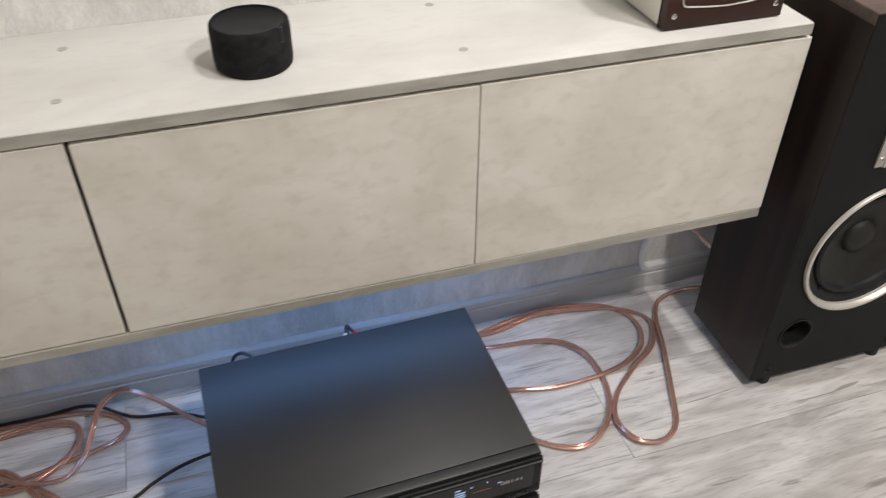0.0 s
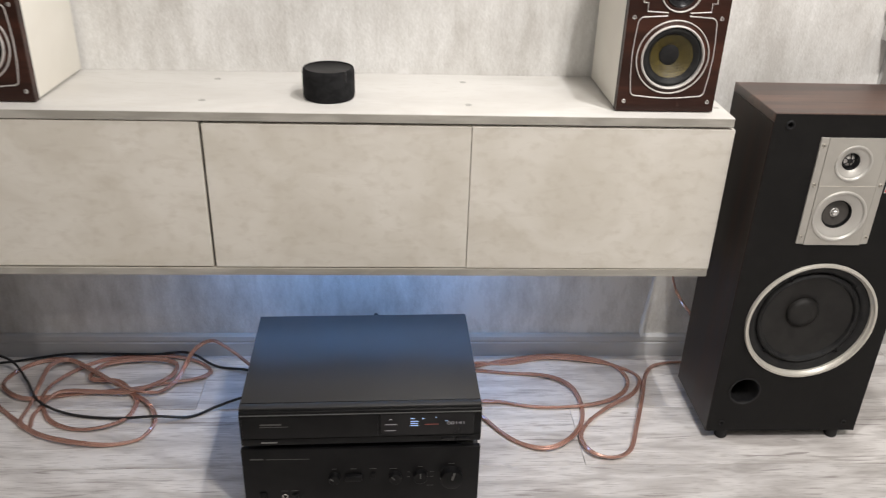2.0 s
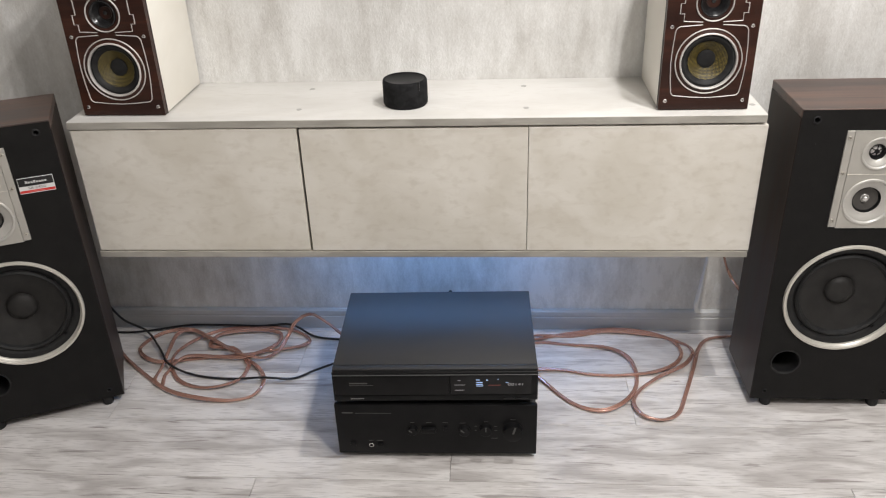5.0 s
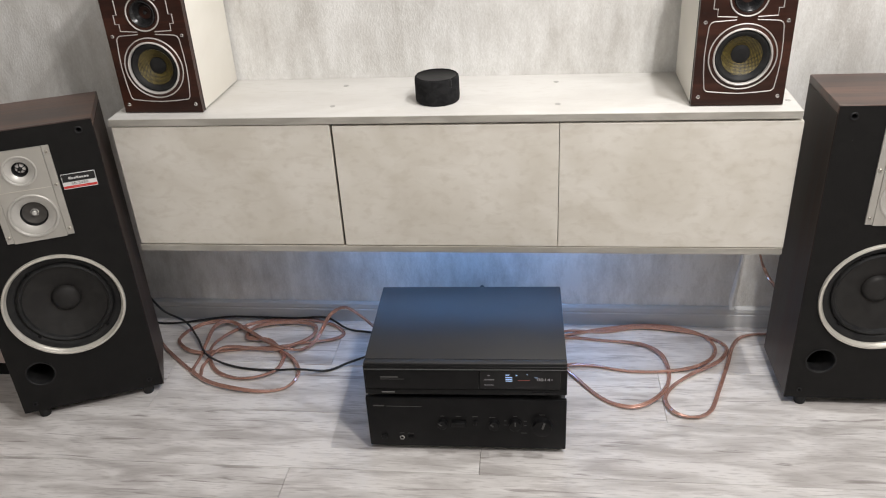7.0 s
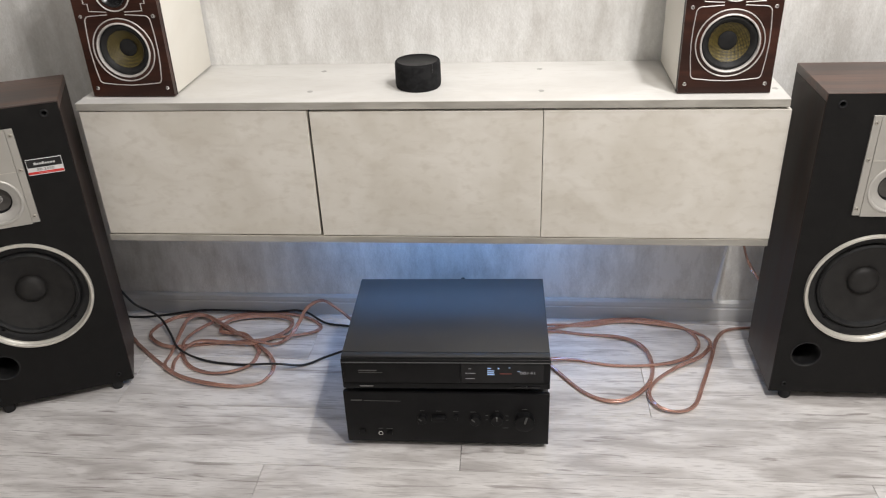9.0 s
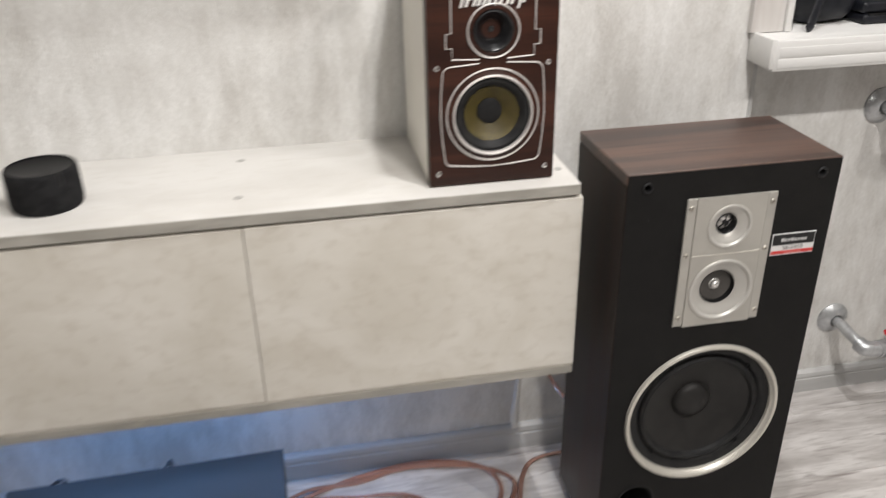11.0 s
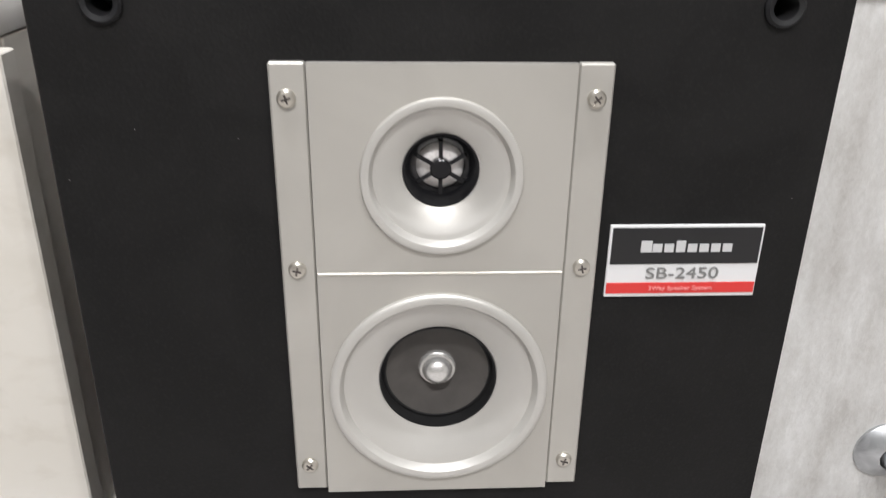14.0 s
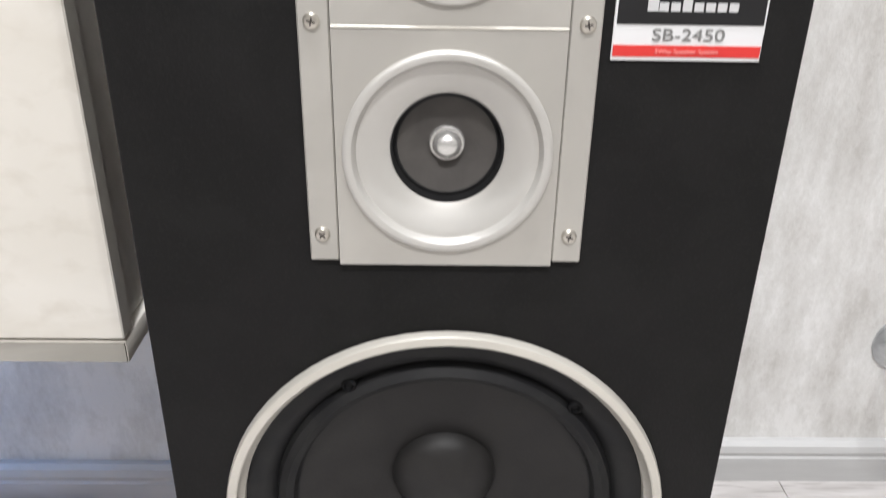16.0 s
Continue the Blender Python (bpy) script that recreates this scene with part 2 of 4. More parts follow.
LOGO_WHITE = mat("white_script_logo", (0.80, 0.79, 0.77), rough=0.4)
FABRIC = mat("black_speaker_cloth", (0.012, 0.012, 0.013), (0.022, 0.022, 0.023), (60, 60, 60), (900, 900, 900), 0.85, bump=0.6, bump_dist=0.0005, spec=0.12)
BLACK_METAL = mat("black_painted_steel_lid", (0.012, 0.012, 0.013), (0.015, 0.015, 0.016), (10, 10, 10), (900, 900, 900), 0.46, bump=0.06, bump_dist=0.0002, spec=0.72)
COPPER = mat("clear_jacket_copper_cable", (0.50, 0.275, 0.215), (0.62, 0.36, 0.29), (14, 14, 14), (300, 300, 300), 0.2, metal=0.6, coat=1.0)
CABLE_BLACK = mat("black_cable_jacket", (0.010, 0.010, 0.011), (0.016, 0.016, 0.017), (30, 30, 30), (300, 300, 300), 0.35)
WHITE_PVC = mat("white_pvc_sill", (0.66, 0.655, 0.64), (0.71, 0.705, 0.69), (2, 14, 14), (12, 80, 80), 0.35, bump=0.06, c3=(0.60, 0.59, 0.57), fine_mix=0.3)
WHITE_WOOD = mat("white_knotty_wood", (0.56, 0.525, 0.50), (0.68, 0.66, 0.64), (12, 12, 1.6), (60, 60, 6), 0.5, bump=0.08, c3=(0.48, 0.42, 0.39), fine_mix=0.4, c4=(0.36, 0.26, 0.22), scale4=(13, 13, 7), mix4=0.6, cut4=(0.64, 0.78))
RADIATOR_WHITE = mat("white_radiator_enamel", (0.74, 0.735, 0.715), (0.78, 0.775, 0.755), (6, 6, 6), (80, 80, 80), 0.32)
GALVANISED = mat("galvanised_pipe", (0.42, 0.43, 0.44), (0.58, 0.59, 0.60), (40, 40, 40), (300, 300, 300), 0.34, metal=0.7)
BRASS = mat("aged_brass", (0.32, 0.22, 0.11), (0.42, 0.30, 0.16), (60, 60, 60), (300, 300, 300), 0.38, metal=0.8)
RED_PLASTIC = mat("red_valve_plastic", (0.55, 0.02, 0.03), (0.62, 0.035, 0.045), (30, 30, 30), (300, 300, 300), 0.35)
BAG_LEATHER = mat("black_bag_leather", (0.006, 0.0068, 0.010), (0.011, 0.0118, 0.016), (30, 30, 30), (250, 250, 250), 0.42, bump=0.4, bump_dist=0.0006, spec=0.32)
ZIP_METAL = mat("silver_zip", (0.6, 0.6, 0.58), rough=0.35, metal=0.8)
GOLD_FRAME = mat("gilt_frame", (0.16, 0.105, 0.04), (0.30, 0.21, 0.09), (30, 30, 30), (200, 200, 200), 0.45, metal=0.3)
GREEN_CANVAS = mat("green_canvas", (0.05, 0.10, 0.055), (0.14, 0.17, 0.08), (14, 14, 14), (80, 80, 80), 0.6)
BROWN_CLOTH = mat("brown_cloth", (0.10, 0.075, 0.06), (0.19, 0.15, 0.125), (20, 20, 20), (200, 200, 200), 0.8, bump=0.4)
PINK_BOARD = mat("pale_pink_board", (0.50, 0.42, 0.39), (0.56, 0.48, 0.45), (6, 6, 6), (60, 60, 60), 0.55)
NIGHT = mat("dark_window_glass", (0.01, 0.012, 0.016), rough=0.08)


def glow(name, colour, strength):
    m = mat(name, colour)
    b = m.node_tree.nodes["Principled BSDF"]
    b.inputs["Emission Color"].default_value, b.inputs["Emission Strength"].default_value = (*colour, 1), strength
    return m


DISPLAY_BLUE = glow("pale_blue_display_segment", (0.45, 0.65, 1.0), 0.17)
DISPLAY_DIM = glow("dim_display_segment", (0.35, 0.34, 0.36), 0.03)
DISPLAY_RED = glow("dim_red_display_segment", (0.3, 0.07, 0.05), 0.012)


# ---------------------------------------------------------------- mesh helpers
def part(name, bm, material, parent=None, label="", smooth=True):
    """Link a bmesh as one mesh object, under a thing or a part."""
    me = bpy.data.meshes.new(name)
    bm.to_mesh(me)
    bm.free()
    me.materials.append(material)
    if smooth:
        me.shade_smooth()
        me.set_sharp_from_angle(angle=radians(35))
    ob = new(name, me)
    if parent is not None:
        ob.parent = parent
    if label:
        tagged(ob, label)
    return ob


def thing(name, label, category, group="", kind="", at=None):
    return_ob = tagged(new(name), label, category, group, kind)
    return_ob.empty_display_size = 0.05
    if at is not None:
        return_ob.matrix_world = at
    return return_ob


def block(x0, x1, y0, y1, z0, z1, bevel=0.0, segs=2, bm=None):
    """A box with bevelled edges."""
    own = bmesh.new()
    bmesh.ops.create_cube(own, size=1, matrix=Matrix.Translation(((x0 + x1) / 2, (y0 + y1) / 2, (z0 + z1) / 2)) @ Matrix.Diagonal((x1 - x0, y1 - y0, z1 - z0, 1)))
    if bevel:
        bmesh.ops.bevel(own, geom=own.edges[:], offset=bevel, segments=segs, affect="EDGES", profile=0.5)
    if bm is None:
        return own
    me = bpy.data.meshes.new("joined")
    own.to_mesh(me)
    own.free()
    bm.from_mesh(me)
    bpy.data.meshes.remove(me)
    return bm


def lathe(profile, cx=0.0, cz=0.0, y=0.0, segs=48, closed=False):
    """Turn a profile of (radius, depth) about an axis along y; depth grows away from the viewer."""
    bm = bmesh.new()
    rings = []
    for r, d in profile:
        if r < 1e-6:
            rings.append([bm.verts.new((cx, y + d, cz))])
        else:
            rings.append([bm.verts.new((cx + r * math.cos(2 * math.pi * k / segs), y + d, cz + r * math.sin(2 * math.pi * k / segs))) for k in range(segs)])
    pairs = list(zip(rings, rings[1:])) + ([(rings[-1], rings[0])] if closed else [])
    for a, b in pairs:
        for k in range(segs):
            j = (k + 1) % segs
            if len(a) == 1 and len(b) == 1:
                continue
            if len(a) == 1:
                bm.faces.new((a[0], b[k], b[j]))
            elif len(b) == 1:
                bm.faces.new((a[k], b[0], a[j]))
            else:
                bm.faces.new((a[k], b[k], b[j], a[j]))
    bmesh.ops.recalc_face_normals(bm, faces=bm.faces[:])
    return bm


def turn_up(bm, x, y, z):
    """Set a lathed form, made about the y axis, upright at a place: its near end becomes its top."""
    bmesh.ops.transform(bm, matrix=Matrix.Translation((x, y, z)) @ Matrix.Rotation(radians(-90), 4, "X"), verts=bm.verts[:])
    return bm


def smooth_path(points, closed=False, steps=8):
    """A Catmull-Rom line through control points."""
    p = [Vector(q) for q in points]
    n = len(p)
    out = []
    for i in range(n if closed else n - 1):
        a, b, c, d = (p[(i + k) % n] if closed else p[min(max(i + k, 0), n - 1)] for k in (-1, 0, 1, 2))
        for s in range(steps):
            u = s / steps
            out.append(0.5 * ((2 * b) + (c - a) * u + (2 * a - 5 * b + 4 * c - d) * u * u + (3 * b - a - 3 * c + d) * u ** 3))
    if not closed:
        out.append(p[-1])
    return out


def sweep(path, width, height=None, segs=8, closed=False, up=(0, 0, 1), bm=None):
    """A tube of elliptic section along a line of points; up is the direction of its height."""
    bm = bm or bmesh.new()
    height = height or width
    path = [Vector(q) for q in path]
    n = len(path)
    up = Vector(up)
    rings = []
    for i in range(n):
        a, b = (path[i - 1], path[(i + 1) % n]) if closed else (path[max(i - 1, 0)], path[min(i + 1, n - 1)])
        t = (b - a).normalized()
        side = t.cross(up)
        side = side.normalized() if side.length > 1e-4 else t.orthogonal().normalized()
        top = side.cross(t).normalized()
        rings.append([bm.verts.new(path[i] + side * (width / 2 * math.cos(2 * math.pi * k / segs)) + top * (height / 2 * math.sin(2 * math.pi * k / segs))) for k in range(segs)])
    for i in range(n if closed else n - 1):
        a, b = rings[i], rings[(i + 1) % n]
        for k in range(segs):
            j = (k + 1) % segs
            bm.faces.new((a[k], a[j], b[j], b[k]))
    if not closed:
        bm.faces.new(rings[0][::-1])
        bm.faces.new(rings[-1])
    bmesh.ops.recalc_face_normals(bm, faces=bm.faces[:])
    return bm


def plate(x0, x1, z0, z1, y0, y1, holes, segs=48):
    """An upright plate from depth y0 to y1 with round holes (x, z, radius) cut through."""
    bm = bmesh.new()
    loops = [[(x0, z0), (x1, z0), (x1, z1), (x0, z1)]]
    loops += [[(hx + r * math.cos(2 * math.pi * k / segs), hz + r * math.sin(2 * math.pi * k / segs)) for k in range(segs)] for hx, hz, r in holes]
    sides = []
    edges = []
    for loop in loops:
        front = [bm.verts.new((x, y0, z)) for x, z in loop]
        for k in range(len(front)):
            edges.append(bm.edges.new((front[k], front[(k + 1) % len(front)])))
        sides.append(front)
    bmesh.ops.triangle_fill(bm, edges=edges, use_beauty=True, normal=(0, -1, 0))
    for front in sides:
        back = [bm.verts.new((v.co.x, y1, v.co.z)) for v in front]
        for k in range(len(front)):
            j = (k + 1) % len(front)
            bm.faces.new((front[k], front[j], back[j], back[k]))
    bmesh.ops.recalc_face_normals(bm, faces=bm.faces[:])
    return bm


def writing(name, text, size, x, y, z, material, parent, depth=0.0003, width=None, label=""):
    """Letters of the built-in font, standing upright and facing the viewer, centred at x, z."""
    c = bpy.data.curves.new(name, "FONT")
    c.body, c.size, c.align_x, c.align_y, c.extrude = text, size, "CENTER", "CENTER", depth
    tmp = bpy.data.objects.new(name, c)
    scene.collection.objects.link(tmp)
    me = bpy.data.meshes.new_from_object(tmp.evaluated_get(bpy.context.evaluated_depsgraph_get()))
    bpy.data.objects.remove(tmp)
    bm = bmesh.new()
    bm.from_mesh(me)
    bpy.data.meshes.remove(me)
    if width:
        xs = [v.co.x for v in bm.verts]
        bmesh.ops.scale(bm, vec=(width / (max(xs) - min(xs)), 1, 1), verts=bm.verts[:])
    bmesh.ops.transform(bm, matrix=Matrix.Translation((x, y, z)) @ Matrix.Rotation(radians(90), 4, "X"), verts=bm.verts[:])
    return part(name, bm, material, parent, label, smooth=False)


def cross_screw(parent, x, y, z, r, head=SCREW_STEEL, turn=0.3):
    """A domed cross-head screw with a dark recess."""
    s = part("screw", lathe([(r, 0.0004), (r, -r * 0.25), (r * 0.8, -r * 0.5), (r * 0.45, -r * 0.6), (0, -r * 0.62)], x, z, y, 20), head, parent)
    bm = bmesh.new()
    for k in (0, 1):
        o = block(-r * 0.5, r * 0.5, -0.0003, 0.0003, -r * 0.1, r * 0.1)
        bmesh.ops.transform(o, matrix=Matrix.Translation((x, y - r * 0.62, z)) @ Matrix.Rotation(turn + k * math.pi / 2, 4, "Y"), verts=o.verts[:])
        me = bpy.data.meshes.new("cross")
        o.to_mesh(me)
        o.free()
        bm.from_mesh(me)
        bpy.data.meshes.remove(me)
    part("screw_recess", bm, SCREW_SLOT, s, smooth=False)
    return s


# ---------------------------------------------------------------- room
WALL_Y, NICHE_Y, CORNER_X = 1.283, 1.335, 1.398


def structure(name, bm, material, label, smooth=False):
    return tagged(part(name, bm, material, smooth=smooth), label, name.split("_")[0], kind="structure")


structure("wall_north", block(-2.2, CORNER_X, WALL_Y, 1.80, 0, 2.6), WALLPAPER, "grey plaster-effect wallpaper wall behind the cabinet")
window_wall = block(CORNER_X, 3.2, NICHE_Y, 1.80, 0, 0.826)
block(CORNER_X, 1.435, NICHE_Y, 1.80, 0.826, 2.6, bm=window_wall)
block(2.9, 3.2, NICHE_Y, 1.80, 0.826, 2.6, bm=window_wall)
block(1.435, 2.9, NICHE_Y, 1.80, 2.2, 2.6, bm=window_wall)
structure("wall_window", window_wall, WALLPAPER, "grey plaster-effect wallpaper wall under the window")
structure("wall_west", block(-2.32, -2.2, -2.6, 1.80, 0, 2.6), ROOM_PAINT, "plain pale painted side wall")
structure("wall_east", block(3.2, 3.32, -2.6, 1.80, 0, 2.6), ROOM_PAINT, "plain pale painted side wall")
structure("wall_south", block(-2.32, 3.32, -2.72, -2.6, 0, 2.6), ROOM_PAINT, "plain pale painted rear wall")
structure("ceiling", block(-2.32, 3.32, -2.72, 1.80, 2.6, 2.7), CEILING_PAINT, "plain white ceiling")


def skirting(x0, x1, y, h):
    """A skirting board with a rounded top and a shallow cable groove."""
    bm = bmesh.new()
    outline = [(0, 0), (-0.014, 0), (-0.014, h * 0.62), (-0.012, h * 0.66), (-0.012, h * 0.72), (-0.0135, h * 0.76), (-0.012, h * 0.92), (-0.007, h), (0, h)]
    a = [bm.verts.new((x0, y + d, z)) for d, z in outline]
    b = [bm.verts.new((x1, y + d, z)) for d, z in outline]
    for k in range(len(outline)):
        j = (k + 1) % len(outline)
        bm.faces.new((a[k], a[j], b[j], b[k]))
    bm.faces.new(a)
    bm.faces.new(b[::-1])
    bmesh.ops.recalc_face_normals(bm, faces=bm.faces[:])
    return bm


tagged(part("baseboard", skirting(-2.2, CORNER_X, WALL_Y, 0.060), SKIRT), "pale grey skirting board along the wall", "baseboard", kind="structure")
tagged(part("baseboard", skirting(CORNER_X + 0.001, 3.2, NICHE_Y, 0.055), SKIRT), "pale grey skirting board below the radiator", "baseboard", kind="structure")
tagged(part("trim", block(CORNER_X - 0.006, CORNER_X + 0.002, WALL_Y - 0.0015, WALL_Y + 0.01, 0.056, 2.59, 0.001, 1), SKIRT), "thin pale corner bead between the two wallpapers", "trim", kind="structure")

# the window recess with its deep sill
window = thing("window_1", "white window recess with a deep plastic sill", "window", kind="structure")
sill = block(1.381, 2.98, 1.215, 1.60, 0.832, 0.854, 0.004)
block(1.381, 2.98, 1.209, 1.225, 0.800, 0.854, 0.004, bm=sill)
block(1.390, 2.98, 1.2078, 1.212, 0.806, 0.822, 0.001, bm=sill)
block(1.392, 2.98, 1.2082, 1.212, 0.8245, 0.842, 0.001, bm=sill)
part("window_sill", sill, WHITE_PVC, window, "glossy white plastic sill with a deep front lip")
part("sill_end_cap", block(1.374, 1.385, 1.207, 1.2825, 0.805, 0.857, 0.003), WHITE_PVC, window)
part("casing", block(1.368, 1.430, 1.270, 1.3345, 0.8545, 2.25, 0.003), WHITE_WOOD, window, "whitewashed knotty wooden casing board")
part("casing_lip", block(1.4305, 1.444, 1.266, 1.42, 0.8545, 2.25, 0.003), WHITE_PVC, window)
frame_bm = block(1.447, 2.9, 1.62, 1.68, 0.8505, 0.92, 0.004)
block(1.447, 2.9, 1.62, 1.68, 2.13, 2.2, 0.004, bm=frame_bm)
block(1.447, 1.515, 1.62, 1.68, 0.9205, 2.1295, 0.004, bm=frame_bm)
block(2.83, 2.9, 1.62, 1.68, 0.9205, 2.1295, 0.004, bm=frame_bm)
block(2.13, 2.21, 1.62, 1.68, 0.9205, 2.1295, 0.004, bm=frame_bm)
part("window_frame", frame_bm, WHITE_PVC, window)
for x0, x1 in ((1.5155, 2.1295), (2.2105, 2.8295)):
    part("pane", block(x0, x1, 1.645, 1.655, 0.921, 2.129), NIGHT, window, "dark night-time glass pane", smooth=False)

# ---------------------------------------------------------------- wall-hung cabinet
CAB_L, CAB_R, CAB_F = -0.525, 0.981, 1.010
cabinet = thing("wall_cabinet", "long cream stone-effect wall-hung media cabinet with three closed flap doors", "cabinet")
for x0, x1 in ((CAB_L + 0.002, CAB_L + 0.018), (CAB_R - 0.023, CAB_R - 0.007)):
    part("side_panel", block(x0, x1, CAB_F + 0.018, WALL_Y, 0.392, 0.6955, 0.0008, 1), DOOR_DECOR, cabinet)
for x0, x1 in ((-0.024, -0.008), (0.475, 0.491)):
    part("divider", block(x0, x1, CAB_F + 0.030, WALL_Y - 0.009, 0.392, 0.6955), SHADOW_BOARD, cabinet, smooth=False)
part("back_panel", block(CAB_L + 0.0185, CAB_R - 0.0235, WALL_Y - 0.008, WALL_Y - 0.001, 0.392, 0.6955), SHADOW_BOARD, cabinet, smooth=False)
top = part("top_board", block(CAB_L - 0.001, CAB_R - 0.006, CAB_F - 0.002, WALL_Y, 0.696, 0.714, 0.0015), TOP_DECOR, cabinet, "whitewashed wood-effect top board")
part("edge_band", block(CAB_L, CAB_R - 0.007, CAB_F - 0.0032, CAB_F - 0.0016, 0.6975, 0.7125), EDGE_BAND, top)
bottom = part("bottom_board", block(CAB_L - 0.003, CAB_R - 0.001, CAB_F + 0.001, WALL_Y, 0.3745, 0.3915, 0.0015), DOOR_DECOR, cabinet)
part("edge_band", block(CAB_L - 0.002, CAB_R - 0.002, CAB_F - 0.0004, CAB_F + 0.0014, 0.376, 0.390), EDGE_BAND, bottom)
for x0, x1, z0, z1 in ((CAB_L + 0.002, -0.0180, 0.3955, 0.6938), (-0.0125, 0.4822, 0.3945, 0.6908), (0.4835, CAB_R - 0.001, 0.3938, 0.6912)):
    part("door", block(x0, x1, CAB_F - 0.001, CAB_F + 0.015, z0, z1, 0.001, 1), DOOR_DECOR, cabinet)
for sx, sy in ((-0.022, 1.075), (0.479, 1.069), (-0.022, 1.222), (0.478, 1.224), (0.959, 1.072), (0.959, 1.212), (-0.508, 1.075), (-0.508, 1.220)):
    part("screw_cap", turn_up(lathe([(0.0062, 0.001), (0.0062, -0.0006), (0.0045, -0.001), (0.003, -0.0004), (0, -0.0004)], segs=16), sx, sy, 0.714), SCREW_GREY, cabinet)
tagged(part("led_strip", block(-0.13, 0.67, 1.134, 1.166, 0.3665, 0.3745, 0.001, 1), WHITE_PVC), "slim white light strip fixed under the cabinet", "light strip")

# a plain board higher on the wall, which shades the wall below it
upper = thing("wall_shelf", "whitewashed wood-effect wall shelf above the cabinet", "shelf")
part("board", block(-0.60, 0.74, 1.183, WALL_Y, 1.180, 1.200, 0.0015), TOP_DECOR, upper)


# ---------------------------------------------------------------- floor-standing loudspeakers
def tower_speaker(at):
    """Origin on the floor below the middle of the front; the front faces -y."""
    s = thing("floor_speaker", "tall three-way floor loudspeaker, black front and dark rosewood vinyl cabinet", "loudspeaker", "pair of floor loudspeakers", at=at)
    w, z0, z1, d = 0.1670, 0.022, 0.745, 0.20
    holes = [(0, 0.306, 0.1252), (-0.101, 0.131, 0.0325), (-0.0025, 0.652, 0.031), (-0.0025, 0.5445, 0.047)]
    holes += [(-0.136, 0.723, 0.0055), (0.136, 0.723, 0.0055), (-0.136, 0.047, 0.004), (0.136, 0.047, 0.004)]
    part("baffle", plate(-w + 0.0015, w - 0.0015, z0 + 0.002, z1 - 0.002, -0.0015, 0.018, holes), BLACK_VINYL, s, "black textured vinyl front", smooth=False)
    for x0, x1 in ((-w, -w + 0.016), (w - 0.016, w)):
        part("side_panel", block(x0, x1, 0.0, d, z0, z1 - 0.0185, 0.0012, 1), ROSEWOOD_SHADED, s, "rosewood vinyl side, colour darkened as in shade")
    part("bottom_panel", block(-w + 0.0161, w - 0.0161, 0.0185, d, z0, z0 + 0.016), ROSEWOOD_SHADED, s, smooth=False)
    part("back_panel", block(-w + 0.0161, w - 0.0161, d - 0.012, d, z0 + 0.0161, z1 - 0.0185), ROSEWOOD_SHADED, s, smooth=False)
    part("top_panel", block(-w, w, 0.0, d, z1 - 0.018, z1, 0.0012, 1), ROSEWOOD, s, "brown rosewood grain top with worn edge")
    for fx in (-0.125, 0.125):
        for fy in (0.014, d - 0.02):
            part("foot", turn_up(lathe([(0, -z0), (0.0135, -z0), (0.0135, -0.003), (0.012, 0), (0, 0)], segs=20), fx, fy, 0), RUBBER, s)
    # woofer: raised silver ring, rubber surround, paper cone, dust cap
    woofer = part("woofer_ring", lathe([(0.1350, -0.001), (0.1347, -0.0052), (0.1338, -0.0070), (0.1294, -0.0076), (0.1284, -0.0068), (0.1274, -0.0030), (0.1246, 0.0005), (0.1243, 0.012)], 0, 0.306, -0.0015, 72), RING_SILVER, s, "wide satin silver woofer ring")
    part("basket", lathe([(0.1248, 0.004), (0.1150, 0.0045), (0.109, 0.008), (0.106, 0.012)], 0, 0.306, 0, 64), RUBBER, woofer)
    part("surround", lathe([(0.1065, 0.0115), (0.1045, 0.006), (0.100, 0.003), (0.0955, 0.006), (0.0935, 0.012), (0.092, 0.013)], 0, 0.306, 0, 64), RUBBER, woofer)
    part("cone", lathe([(0.0925, 0.0125), (0.085, 0.0155), (0.07, 0.022), (0.05, 0.030), (0.034, 0.036), (0.033, 0.038)], 0, 0.306, 0, 64), CONE_PAPER, woofer)
    part("dust_cap", lathe([(0.0340, 0.0358), (0.032, 0.0305), (0.026, 0.0255), (0.017, 0.0225), (0.008, 0.0212), (0, 0.0208)], 0, 0.306, 0, 40), CONE_PAPER, woofer)
    for a in (45, 58 + 64, 225, 315):
        rx, rz = 0.1085 * math.cos(radians(a)), 0.306 + 0.1085 * math.sin(radians(a))
        part("screw", lathe([(0.0045, 0.008), (0.0045, 0.0055), (0.003, 0.0045), (0.0022, 0.0065), (0, 0.0065)], rx, rz, 0, 14), BLACK_PLASTIC, woofer)
    # bass port
    part("port", lathe([(0.0345, -0.0016), (0.0345, -0.003), (0.0325, -0.0036), (0.0305, -0.002), (0.030, 0.02), (0.030, 0.10), (0, 0.10)], -0.101, 0.131, 0, 40), RUBBER, s, "black flared bass port")
    # grille sockets
    for px, pz in ((-0.136, 0.723), (0.136, 0.723), (-0.136, 0.047), (0.136, 0.047)):
        r = 0.0085 if pz > 0.4 else 0.006
        part("grille_socket", lathe([(r, -0.0014), (r, -0.003), (r * 0.85, -0.0042), (r * 0.62, -0.0034), (r * 0.55, 0.001), (r * 0.5, 0.016), (0, 0.016)], px, pz, 0, 24), RUBBER, s)
    # silver plate with tweeter and midrange
    p = thing("driver_plate", "champagne silver metal plate with two round horns", "")
    p.parent = s
    p.matrix_basis = Matrix.Translation((-0.0025, 0, 0.593)) @ Matrix.Scale(0.990, 4) @ Matrix.Translation((0, 0, -0.593))
    fy = -0.0055
